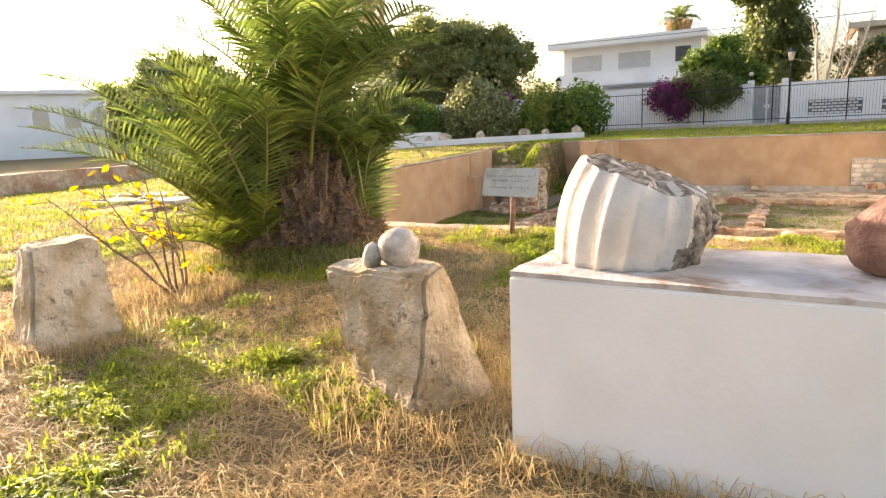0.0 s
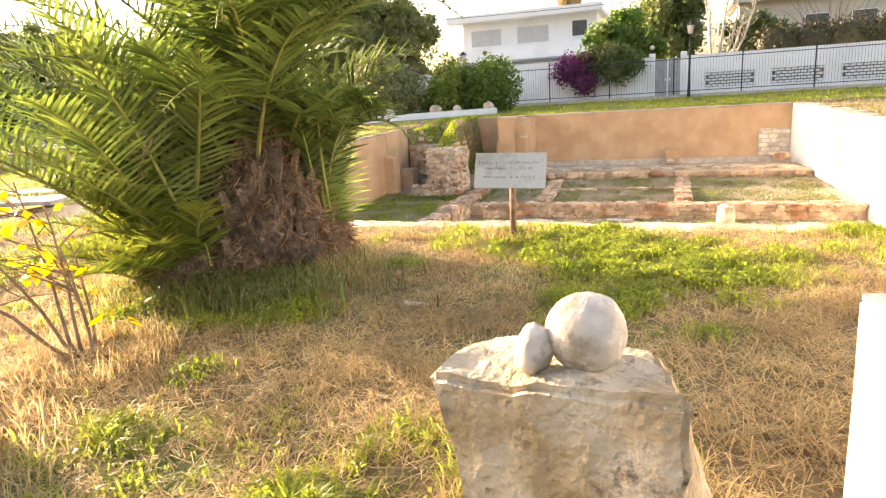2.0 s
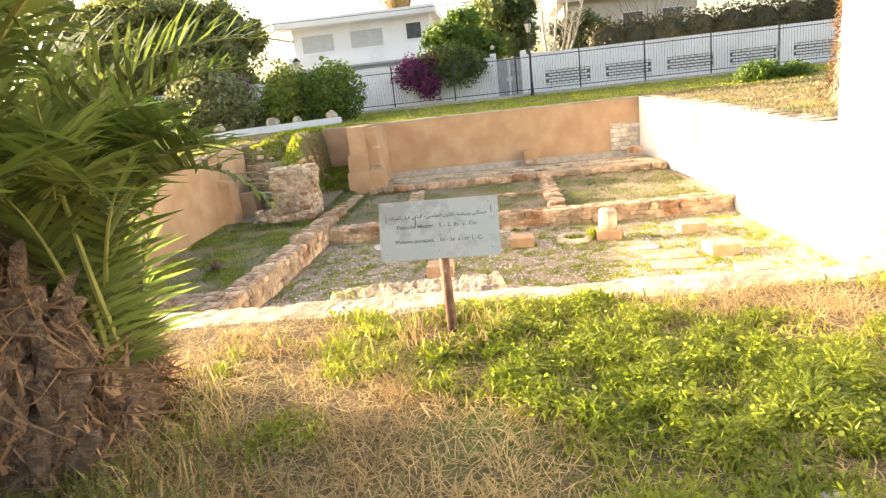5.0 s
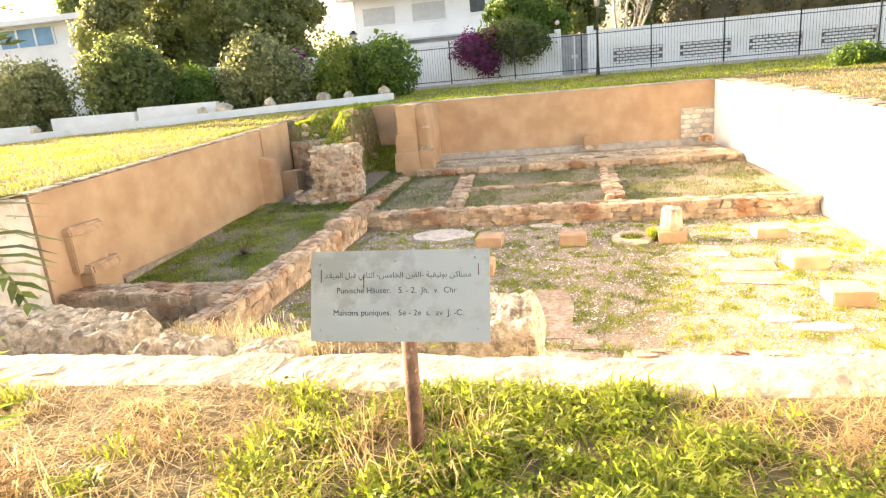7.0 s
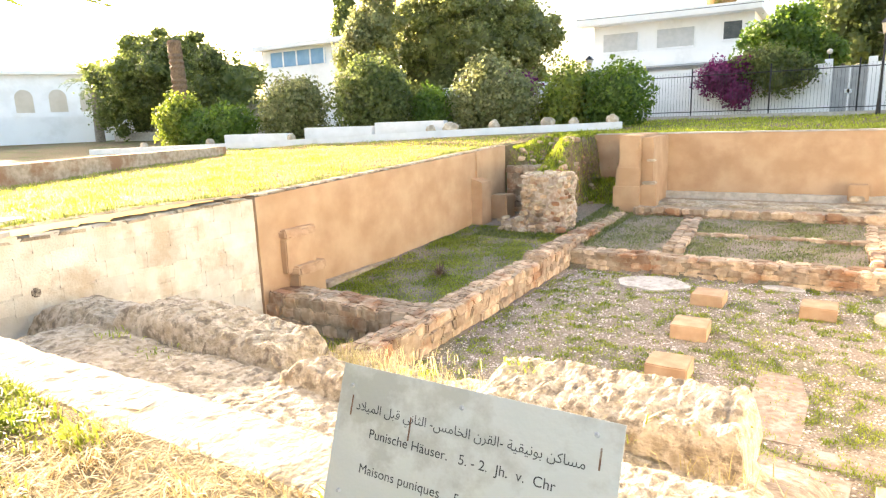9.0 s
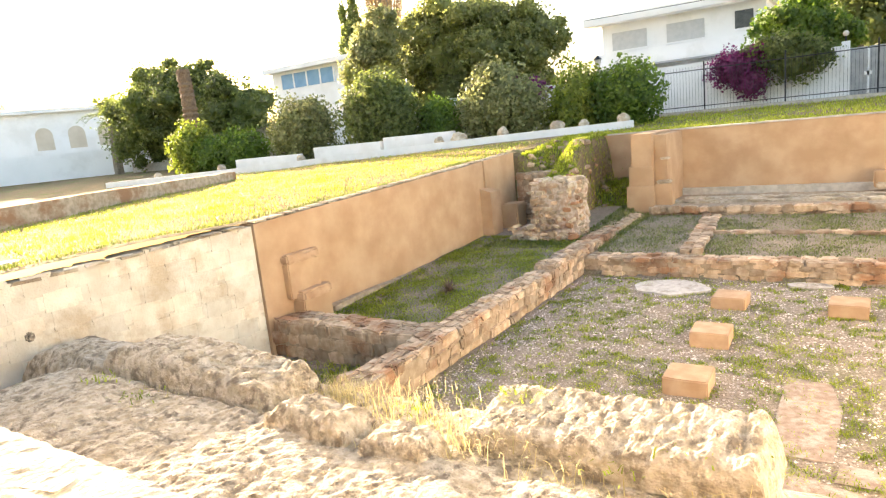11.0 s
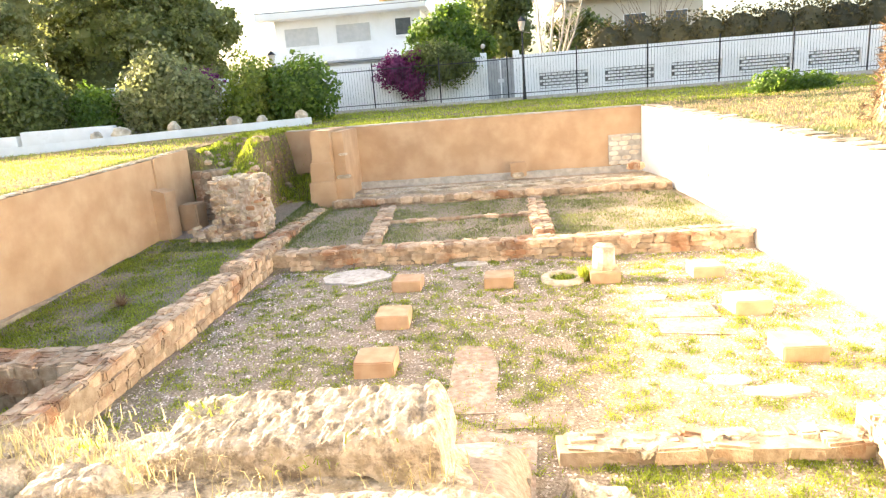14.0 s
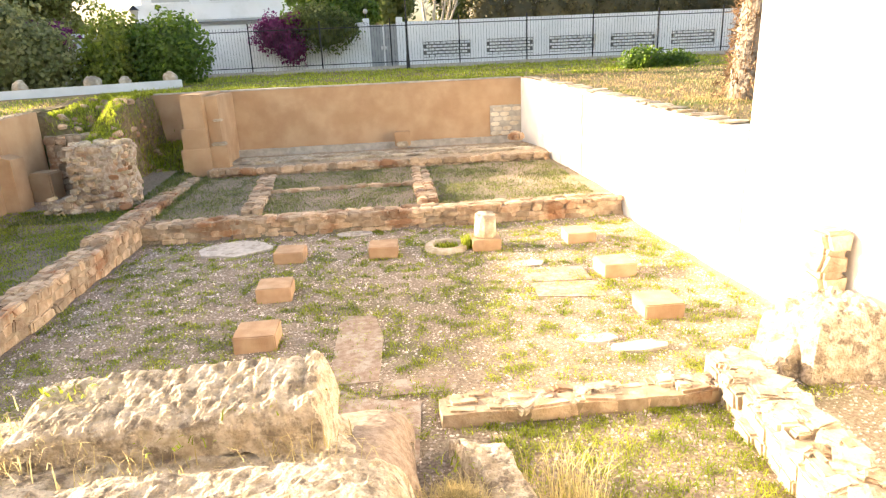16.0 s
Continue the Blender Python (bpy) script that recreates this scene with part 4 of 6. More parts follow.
def crown(name, blobs, leaves, size, mat, parent, lumps=0.22, seed=1, droop=0.0, core=True):
    """Many small leaves over lumpy, uneven masses, with a dim inner mass that closes the gaps."""
    g = np.random.default_rng(seed)
    vol = np.array([b[3] * b[4] + b[4] * b[5] + b[3] * b[5] for b in blobs])
    pick = g.choice(len(blobs), leaves, p=vol / vol.sum())
    B = np.array(blobs)[pick]
    d = unit(g.normal(size=(leaves, 3)))
    lump = np.array([noise.noise((x * 2.3 + p, y * 2.3, z * 2.3)) + 0.6 * noise.noise((x * 5.5, y * 5.5 + p, z * 5.5)) for (x, y, z), p in zip(d, pick)])
    r = (1 + lumps * 1.6 * lump) * g.uniform(0.72, 1.06, leaves)
    C = B[:, :3] + d * B[:, 3:] * r[:, None]
    n = unit(d + 0.9 * g.normal(size=(leaves, 3)))
    t = unit(np.cross(n, g.normal(size=(leaves, 3))))
    t[:, 2] -= droop
    b = unit(np.cross(n, t))
    L, Wd = size * g.uniform(0.6, 1.4, leaves)[:, None], size * 0.42 * g.uniform(0.7, 1.3, leaves)[:, None]
    V = np.concatenate([(C - t * L * 0.5)[:, None], (C + b * Wd + n * Wd * 0.3)[:, None], (C + t * L * 0.5)[:, None], (C - b * Wd + n * Wd * 0.3)[:, None]], 1).reshape(-1, 3)
    F = np.arange(leaves * 4).reshape(-1, 4)
    ob = sheet(name, V, F, mat, parent)
    if core:
        bm = bmesh.new()
        bm.from_mesh(ob.data)
        for x, y, z, rx, ry, rz in blobs:
            res = bmesh.ops.create_icosphere(bm, subdivisions=3, radius=1.0)
            for v in res["verts"]:
                k = 0.66 * (1 + lumps * 1.6 * noise.noise(v.co * 2.3))
                v.co = Vector((x + v.co.x * rx * k, y + v.co.y * ry * k, z + v.co.z * rz * k))
        bm.to_mesh(ob.data)
        bm.free()
    return ob


def limb(bm, p, q, r0, r1, sides=7, bends=4, wob=0.05):
    """A tapered crooked limb from p to q."""
    p, q = Vector(p), Vector(q)
    axis = (q - p).normalized()
    s = axis.orthogonal().normalized()
    u = axis.cross(s)
    last = None
    for k in range(bends + 1):
        f = k / bends
        c = p.lerp(q, f) + wob * (q - p).length * noise.noise_vector(p * 3 + Vector((f * 2, 0, 0))) * (0 < k < bends)
        r = r0 + (r1 - r0) * f
        ring = [bm.verts.new(c + r * (math.cos(2 * math.pi * i / sides) * s + math.sin(2 * math.pi * i / sides) * u)) for i in range(sides)]
        if last:
            for i in range(sides):
                bm.faces.new((last[i], last[(i + 1) % sides], ring[(i + 1) % sides], ring[i]))
        last = ring
    bm.faces.new(last)
    return bm


def shrub(x, y, blobs, leaves, size, mat, label, seed, name="shrub", group="shrubs behind the white kerb", lumps=0.22):
    z = land(x, y)
    ob = base(name, x, y, z - 0.05, label, "shrub", group)
    bm = bmesh.new()
    top = min(b[2] for b in blobs)
    for k in range(5):
        a = k * 1.257 + seed
        limb(bm, (0.1 * math.cos(a), 0.1 * math.sin(a), -0.1), (0.5 * math.cos(a), 0.5 * math.sin(a), max(0.5, top)), 0.06, 0.03)
    part("stems", bm, M_BARK, ob)
    crown("foliage", blobs, leaves, size, mat, ob, seed=seed, lumps=lumps)
    return ob


def tree(x, y, trunk_h, blobs, leaves, size, mat, label, seed, name="tree", r=0.25, core=True):
    z = land(x, y)
    ob = base(name, x, y, z - 0.1, label, "tree")
    bm = bmesh.new()
    limb(bm, (0, 0, -0.2), (0.1, 0.05, trunk_h), r, r * 0.6, 9)
    for b in blobs[:6]:
        limb(bm, (0.08, 0.04, trunk_h * 0.8), (b[0] * 0.8, b[1] * 0.8, b[2]), r * 0.5, r * 0.12)
    part("trunk", bm, M_BARK, ob, smooth=True)
    g = np.random.default_rng(seed)
    clumps = []
    for bx, by, bz, rx, ry, rz in blobs:
        clumps.append((bx, by, bz, rx * 0.86, ry * 0.86, rz * 0.86))
        for _ in range(11):
            d = unit(g.normal(size=3) + np.array([0, -0.3, 0.35]))
            k = g.uniform(0.2, 0.42)
            clumps.append((bx + d[0] * rx * 0.86, by + d[1] * ry * 0.86, bz + d[2] * rz * 0.86, max(0.35, rx * k), max(0.35, ry * k), max(0.35, rz * k)))
    blobs = clumps
    crown("crown", blobs, leaves, size, mat, ob, lumps=0.34, seed=seed, core=core)
    return ob


def frond_mesh(length, rise, fall, pairs, leaf, g, curl=0.5, width=0.028):
    """One pinnate frond that leaves the origin along +x, rising and then bending down."""
    V, F = [], []
    rib = []
    steps_n = 14
    pos, ang = np.array([0.0, 0.0, 0.0]), rise
    side = g.normal() * 0.12
    for k in range(steps_n + 1):
        rib.append(pos.copy())
        pos = pos + length / steps_n * np.array([math.cos(ang), side * (k / steps_n), math.sin(ang)])
        ang -= fall / steps_n * (0.4 + 1.2 * k / steps_n)
    rib = np.array(rib)

    def at(f):
        k = min(steps_n - 1, int(f * steps_n))
        u = f * steps_n - k
        return rib[k] * (1 - u) + rib[k + 1] * u, unit(rib[k + 1] - rib[k])

    for i in range(pairs):
        f = 0.16 + 0.84 * (i + 0.5) / pairs
        c, t = at(f)
        up = unit(np.cross(np.cross(t, [0, 0, 1.0]), t))
        left = np.cross(up, t)
        ll = leaf * (math.sin(math.pi * min(1, 0.18 + 0.86 * f)) ** 0.7 * 0.9 + 0.12) * g.uniform(0.85, 1.1)
        for s in (-1, 1):
            spread = 0.95 - 0.45 * f
            d = unit(t * (1 - spread) * 1.3 + s * left * spread + up * (0.38 + g.normal() * 0.12))
            wv = unit(np.cross(d, up + 0.3 * s * left + g.normal(size=3) * 0.15)) * width * (0.6 + 0.4 * math.sin(math.pi * f))
            m = c + d * ll * 0.5 - np.array([0, 0, 0.03 * ll])
            e = c + d * ll - np.array([0, 0, curl * 0.28 * ll])
            b = len(V)
            V += [c - wv * 0.35, c + wv * 0.35, m + wv * 0.5, m - wv * 0.5, e]
            F += [(b, b + 1, b + 2, b + 3), (b + 3, b + 2, b + 4, b + 4)]
    rv, rf = [], []
    for k in range(steps_n + 1):
        c, t = rib[k], unit(rib[min(k + 1, steps_n)] - rib[max(k - 1, 0)])
        left = unit(np.cross(t, [0, 0, 1.0]))
        up = np.cross(left, t)
        r = 0.022 * (1 - 0.85 * k / steps_n)
        rv += [c + left * r, c + up * r, c - left * r, c - up * r * 0.6]
        if k:
            a, b = 4 * (k - 1), 4 * k
            rf += [(a + i, a + (i + 1) % 4, b + (i + 1) % 4, b + i) for i in range(4)]
    return V, F, rv, rf


def add_frond(parent, x, y, z, az, length, rise, fall, pairs, leaf, g, mat, curl=0.5, width=0.028):
    V, F, rv, rf = frond_mesh(length, rise, fall, pairs, leaf, g, curl, width)
    fr = raw("frond", V, [f if f[2] != f[3] else f[:3] for f in F], mat, parent)
    fr.matrix_basis = pose(x, y, z, g.normal() * 8, 0, az)
    raw("rib", rv, rf, M_RACHIS, fr)
    return fr


def build_palm():
    g = np.random.default_rng(21)
    palm = base("date_palm", -5.1, 5.85, 0.0, "bushy young date palm with arching fronds and dead fibre skirt", "palm")
    bm = bmesh.new()
    n, m = 26, 26
    rows = []
    for j in range(m + 1):
        f = j / m
        row = []
        for i in range(n):
            a = 2 * math.pi * i / n
            r = float(np.interp(f, [0, 0.15, 0.5, 0.85, 1], [0.62, 0.6, 0.46, 0.34, 0.2]))
            r *= 1 + 0.13 * math.sin(a * 7 + j * 2.2) * (j % 2 * 2 - 1) + 0.12 * noise.noise((math.cos(a) * 2, math.sin(a) * 2, f * 5))
            row.append(bm.verts.new((r * math.cos(a), r * math.sin(a), -0.05 + 1.75 * f)))
        rows.append(row)
    for j in range(m):
        for i in range(n):
            bm.faces.new((rows[j][i], rows[j][(i + 1) % n], rows[j + 1][(i + 1) % n], rows[j + 1][i]))
    bm.faces.new(rows[-1])
    part("trunk", bm, M_PALMBARK, palm, "trunk wrapped in old frond stubs")
    # low side stems, wrapped in old frond bases
    for mx, my, mr, mh in ((0.33, 0.34, 0.34, 0.75), (-0.40, -0.50, 0.44, 0.62), (0.1, -0.42, 0.32, 0.5)):
        mound = bmesh.new()
        bmesh.ops.create_icosphere(mound, subdivisions=4, radius=1.0)
        for v in mound.verts:
            d = v.co.copy()
            w = 1 + 0.16 * noise.noise(d * 3 + Vector((mx * 9, 1, 1))) + 0.12 * noise.noise(d * 8)
            v.co = Vector((mx + d.x * mr * w, my + d.y * mr * w, max(-0.05, d.z * mh * w)))
        part("side_stem", mound, M_PALMBARK, palm)
    V, F = [], []
    for k in range(10000):
        a = g.uniform(0, 6.283)
        if k % 2:
            zz = g.uniform(0.02, 1.75)
            r = float(np.interp(zz, [0, 0.3, 0.9, 1.5, 1.75], [0.66, 0.6, 0.48, 0.36, 0.28])) * g.uniform(0.85, 1.12)
            mx = my = 0.0
        else:
            mx, my, mr, mh = ((0.33, 0.34, 0.34, 0.75), (-0.40, -0.50, 0.44, 0.62), (0.1, -0.42, 0.32, 0.5))[k // 2 % 3]
            zz = g.uniform(0.02, 1.0) * mh
            r = mr * math.sqrt(max(0.05, 1 - (zz / mh) ** 2)) * g.uniform(0.9, 1.2)
        c = np.array([mx + r * math.cos(a), my + r * math.sin(a), zz])
        out = np.array([math.cos(a), math.sin(a), 0])
        d = unit(out * g.uniform(0.0, 1.0) + np.array([g.normal() * 0.7, g.normal() * 0.7, g.choice([-0.8, 0.1, 0.9])]))
        ll = g.uniform(0.06, 0.26)
        w = unit(np.cross(d, out + g.normal(size=3) * 0.3)) * g.uniform(0.004, 0.014)
        b = len(V)
        V += [c - w, c + w, c + d * ll + np.array([0, 0, -0.05])]
        F.append((b, b + 1, b + 2))
    V = np.array(V)
    V[:, 2] = np.maximum(V[:, 2], 0.03)
    sheet("fibre_skirt", V, np.array(F), M_FIBRE, palm)["label"] = "ragged brown dead fibres"
    wedge = bpy.data.meshes.new("frond_stub")
    wedge.from_pydata([(0, -0.07, 0), (0, 0.07, 0), (0.06, 0, 0), (0.12, -0.035, 0.22), (0.12, 0.035, 0.22), (0.16, 0, 0.21)], [], [(0, 2, 5, 3), (2, 1, 4, 5), (1, 0, 3, 4), (3, 5, 4)])
    wedge.materials.append(M_PALMBARK)
    for k in range(150):
        zz = 0.05 + 1.55 * (k / 150)
        a = k * 2.399 + g.normal() * 0.15
        r = float(np.interp(zz, [0, 0.3, 0.9, 1.5], [0.58, 0.54, 0.42, 0.3]))
        ob = new("frond_stub", wedge)
        ob.parent = palm
        ob.matrix_basis = pose(r * math.cos(a), r * math.sin(a), zz, g.normal() * 12, g.normal() * 10, math.degrees(a)) @ Matrix.Diagonal((g.uniform(0.7, 1.4), g.uniform(0.7, 1.2), g.uniform(0.7, 1.4), 1))
    # main crown
    def spread(az, length, rise):
        k = max(0.0, math.cos(radians(az)), math.sin(radians(az)))
        return length * (1 - 0.22 * k), rise + 26 * k

    for k in range(30):
        az = k * 137.5 + g.normal() * 14
        tier = k / 30
        ln, rise = spread(az, g.uniform(2.0, 2.7), 26 + 50 * tier)
        add_frond(palm, 0.16 * math.cos(radians(az)), 0.16 * math.sin(radians(az)), 1.2 + 0.5 * tier, az, ln, radians(rise), radians(80 - 28 * tier + g.normal() * 8), 38, 0.50, g, M_FROND)
    # dead hanging fronds
    for k in range(9):
        az = g.uniform(0, 360)
        add_frond(palm, 0.25 * math.cos(radians(az)), 0.25 * math.sin(radians(az)), 1.5, az, g.uniform(0.8, 1.2), radians(15), radians(130), 34, 0.26, g, M_FIBRE, 1.0, 0.016)
    # offshoots on the south-west side, hiding that half of the trunk
    for k in range(22):
        az = g.uniform(150, 318)
        add_frond(palm, -0.42 + g.normal() * 0.2, -0.42 + g.normal() * 0.16, g.uniform(0.15, 0.5), az, g.uniform(1.7, 2.7), radians(g.uniform(48, 86)), radians(g.uniform(34, 66)), 36, 0.46, g, M_FROND)
    for k in range(7):
        az = g.uniform(190, 330)
        add_frond(palm, -0.12 + 0.4 * math.cos(radians(az)), 0.4 * math.sin(radians(az)), g.uniform(0.8, 1.25), az, g.uniform(1.6, 2.3), radians(g.uniform(46, 74)), radians(g.uniform(40, 70)), 36, 0.46, g, M_FROND)
    # slim offshoot on the north-east side
    for k in range(15):
        az = g.uniform(-120, 15)
        add_frond(palm, 0.45 + g.normal() * 0.08, 0.40 + g.normal() * 0.1, 0.15, az, g.uniform(1.4, 2.1), radians(g.uniform(72, 88)), radians(g.uniform(25, 55)), 32, 0.34, g, M_FROND)
    # short base fronds on the sun's side, coloured as if lit
    for k in range(26):
        az = g.uniform(165, 325)
        add_frond(palm, -0.5 + g.normal() * 0.15, -0.5 + g.normal() * 0.15, 0.1, az, g.uniform(0.9, 1.5), radians(g.uniform(30, 75)), radians(g.uniform(40, 80)), 30, 0.34, g, M_FROND_SUNLIT)
    # a few that arch over the lawn to the east
    for az, rise, ln in ((4, 56, 1.5), (-22, 48, 1.35), (-38, 38, 1.4), (-52, 40, 1.5)):
        add_frond(palm, 0.25, 0.15, 1.05, az, ln, radians(rise), radians(72), 34, 0.42, g, M_FROND)
    # arching crown fronds that overhang the lawn to the east and south-east
    for k in range(16):
        az = -84 + k * 4.6 + g.normal() * 4
        add_frond(palm, 0.12, 0.0, g.uniform(1.35, 1.75), az, g.uniform(2.2, 2.9), radians(g.uniform(40, 64)), radians(g.uniform(78, 105)), 40, 0.5, g, M_FROND, 0.9)
    for k in range(8):
        add_frond(palm, 0.5, 0.42, g.uniform(0.9, 1.2), g.uniform(-75, -5), g.uniform(0.9, 1.25), radians(g.uniform(40, 66)), radians(g.uniform(80, 120)), 32, 0.34, g, M_FROND, 0.9)
    # long low fronds that reach west
    for az, rise, ln in ((186, 34, 3.9), (174, 40, 3.8), (200, 46, 3.4), (216, 42, 2.8), (194, 52, 3.5), (181, 48, 4.2), (168, 38, 3.6)):
        add_frond(palm, -0.4, -0.4, 0.3, az, ln, radians(rise), radians(46), 44, 0.48, g, M_FROND)
    return palm


build_palm()


def build_yellow_shrub():
    g = np.random.default_rng(5)
    ob = base("thin_shrub", -4.84, 3.74, 0.0, "thin bare-stemmed shrub with a few yellow leaves", "shrub")
    tips = []
    for tx, ty, tz in ((-0.85, 0.3, 1.15), (-0.55, 0.25, 1.0), (-0.35, 0.15, 0.75), (-1.3, 0.1, 1.0), (-0.7, 0.5, 0.7), (-1.9, -0.1, 0.95)):
        bm = bmesh.new()
        limb(bm, (g.normal() * 0.05, g.normal() * 0.05, 0), (tx, ty, tz), 0.014, 0.005, 6, 6, 0.06)
        for k in range(8):
            f = g.uniform(0.4, 1.0)
            p = Vector((tx, ty, tz)) * f
            q = p + Vector((g.normal() * 0.3 - 0.25, g.normal() * 0.2, g.uniform(0.0, 0.3)))
            limb(bm, p, q, 0.005, 0.002, 5, 3, 0.08)
            tips += [p.lerp(q, u) for u in (0.5, 0.75, 1.0)]
        part("stem", bm, M_TWIG, ob)
    tips += [Vector((0.25 + g.normal() * 0.06, -0.05 + g.normal() * 0.05, g.uniform(0.15, 0.5))) for _ in range(8)]
    V, F = [], []
    for p in tips:
        if g.random() < 0.72:
            c = np.array(p) + g.normal(size=3) * 0.04
            t, nn = unit(g.normal(size=3)), unit(g.normal(size=3) + np.array([0, 0, 1]))
            b = unit(np.cross(nn, t))
            s = g.uniform(0.035, 0.065)
            i = len(V)
            V += [c - t * s, c + b * s * 0.6 - nn * 0.006, c + t * s, c - b * s * 0.6 - nn * 0.006]
            F.append((i, i + 1, i + 2, i + 3))
    sheet("leaves", np.array(V), np.array(F), M_YELLOW, ob)["label"] = "few large yellow autumn leaves"


build_yellow_shrub()


# ---- garden behind the pit ----
def build_planter():
    line = [(-10.4, 34.6), (-12.6, 33.4), (-15.0, 32.3), (-18.5, 31.0), (-23.0, 29.8), (-28.0, 29.1), (-34.0, 28.6), (-42.0, 28.4)]
    kerb = base("white_kerb", -17, 30, 0, "low curved whitewashed kerb round the planting bed", "kerb", kind="structure")
    for (ax, ay), (bx, by) in zip(line, line[1:]):
        za, zb = land(ax, ay), land(bx, by)
        d = Vector((bx - ax, by - ay, 0)).normalized()
        nrm = Vector((-d.y, d.x, 0)) * -0.4
        bm = prism([(ax + 17, ay - 30), (bx + 17, by - 30), (bx + nrm.x + 17, by + nrm.y - 30), (ax + nrm.x + 17, ay + nrm.y - 30)], min(za, zb) - 0.3, [za + 0.32, zb + 0.32, zb + 0.32, za + 0.32])
        part("section", bm, M_WHITE, kerb)
    for ax, ay, bx, by, h in ((-18.4, 32.6, -22.0, 31.8, 0.75), (-22.1, 31.7, -26.0, 31.0, 0.7), (-27.0, 30.8, -31.5, 30.4, 0.6)):
        L = math.hypot(bx - ax, by - ay)
        z = land(ax, ay)
        ob = part("white_bench", box(0, L, -0.25, 0.25, -0.2, h, bevel=0.02, cut=0.5, rough=0.012), M_WHITE)
        ob.matrix_world = pose(ax, ay, z, 0, 0, math.degrees(math.atan2(by - ay, bx - ax)))
        tagged(ob, "low whitewashed masonry block in front of the shrubs", "bench", "white masonry blocks")
    for k, (f, s) in enumerate(((0.2, 0.6), (0.9, 0.5), (1.35, 0.75), (2.2, 0.62), (2.75, 0.75), (3.0, 0.5), (4.6, 0.5), (5.6, 0.6), (6.4, 0.5))):
        i = int(f)
        (ax, ay), (bx, by) = line[i], line[i + 1]
        x, y = ax + (bx - ax) * (f - i) - 0.1, ay + (by - ay) * (f - i) + 0.55
        boulder("stone", (s, s * 0.8, s * 0.85), M_LIME, "rough pale stone set along the planting bed", "stone", pose(x, y, land(x, y) + 0.36, 0, 0, k * 47), 20.0 + k, "stones along the bed")


build_planter()


def build_shrubs():
    shrub(-11.1, 36.6, [(0, 0, 1.35, 1.55, 1.5, 1.75), (-1.0, 0.2, 1.3, 1.2, 1.2, 1.5)], 5200, 0.17, M_LEAF, "dense round clipped green shrub", 31, lumps=0.10)
    shrub(-13.6, 36.6, [(0, 0, 1.4, 1.35, 1.3, 1.9), (-0.3, 0, 0.9, 1.5, 1.3, 1.2)], 4600, 0.18, M_LEAF_GOLD, "sunlit yellow-green rounded shrub", 32, lumps=0.16)
    shrub(-17.6, 36.0, [(0, 0, 1.7, 1.9, 1.6, 2.0), (-0.4, 0, 2.6, 1.2, 1.1, 1.4), (1.4, 0, 1.2, 1.4, 1.3, 1.5), (-1.3, 0, 1.3, 1.2, 1.2, 1.5)], 7000, 0.2, M_LEAF_OLIVE, "tall loose shrub with pale sunlit leaves", 33)
    shrub(-20.9, 35.4, [(0, 0, 1.1, 1.3, 1.2, 1.5)], 2600, 0.18, M_LEAF, "small round dark green shrub", 34, lumps=0.14)
    shrub(-24.3, 34.4, [(0, 0, 1.8, 2.4, 1.9, 2.2), (0.2, 0, 3.0, 1.7, 1.4, 1.5), (1.2, 0, 1.4, 1.6, 1.4, 1.8)], 8000, 0.2, M_LEAF_DARK, "large dark green shrub", 35)
    shrub(-29.8, 34.0, [(0, 0, 1.7, 2.2, 1.8, 2.0), (0.5, 0, 2.5, 1.4, 1.2, 1.2)], 6500, 0.2, M_LEAF_OLIVE, "grey-green shrub with sunlit silvery edge", 36)
    shrub(-33.8, 32.6, [(0, 0, 1.1, 2.0, 1.5, 1.4), (-2.0, -0.5, 1.0, 1.6, 1.4, 1.3)], 4200, 0.2, M_LEAF, "low spreading green shrub", 37)
    shrub(-37.5, 32.0, [(0, 0, 1.4, 1.6, 1.5, 1.9)], 3000, 0.22, M_LEAF_GOLD, "sunlit shrub at the end of the bed", 38)
    shrub(8.6, 32.6, [(0, 0, 0.35, 0.9, 0.7, 0.55), (1.5, 0.2, 0.25, 0.8, 0.6, 0.45)], 1500, 0.14, M_LEAF, "small dark green bush on the grass", 39, name="bush", group="")
    tree(-25.5, 46.0, 3.0, [(0, 0, 5.6, 5.4, 4, 3.4), (-4.6, 0, 5.2, 3.2, 3.2, 3.2), (4.2, 0, 5.0, 3.4, 3, 3.2), (0, 0, 7.4, 3.8, 3, 2.2), (0, -1.5, 2.8, 6.4, 2, 2.4), (5.6, 0, 6.2, 2.2, 2, 2.0), (2.5, 0, 6.8, 2.6, 2.4, 2.0), (-3.4, 0, 7.2, 2.4, 2.4, 1.8)], 40000, 0.22, M_LEAF_TREE, "broad olive-green evergreen tree with sunlit edges", 41, r=0.4)
    tree(-28.6, 40.2, 2.0, [(0, 0, 4.4, 2.2, 2.0, 3.0), (0.8, 0, 7.0, 1.7, 1.6, 1.9), (-0.8, 0, 2.6, 1.8, 1.6, 2.0)], 7000, 0.22, M_LEAF_OLIVE, "sunlit yellow-green garden tree", 42)
    tree(-47.5, 40.5, 3.0, [(0, 0, 4.6, 5.0, 4, 3.2), (-6.0, 0, 5.0, 4.0, 4, 3.6), (5.0, 0, 4.2, 3.4, 3, 2.8), (-2, 0, 7.0, 4.0, 3, 2.2), (-9.5, 0, 3.6, 3.0, 3, 3.0)], 30000, 0.24, M_LEAF_DARK, "large dark evergreen trees seen as one mass", 43, r=0.4)
    tree(-51.6, 66.0, 6.0, [(0, 0, 8.5, 2.7, 2.4, 5.2), (0.2, 0, 13.0, 1.7, 1.6, 4.0)], 5200, 0.3, M_LEAF_DARK, "tall narrow dark conifer", 44)
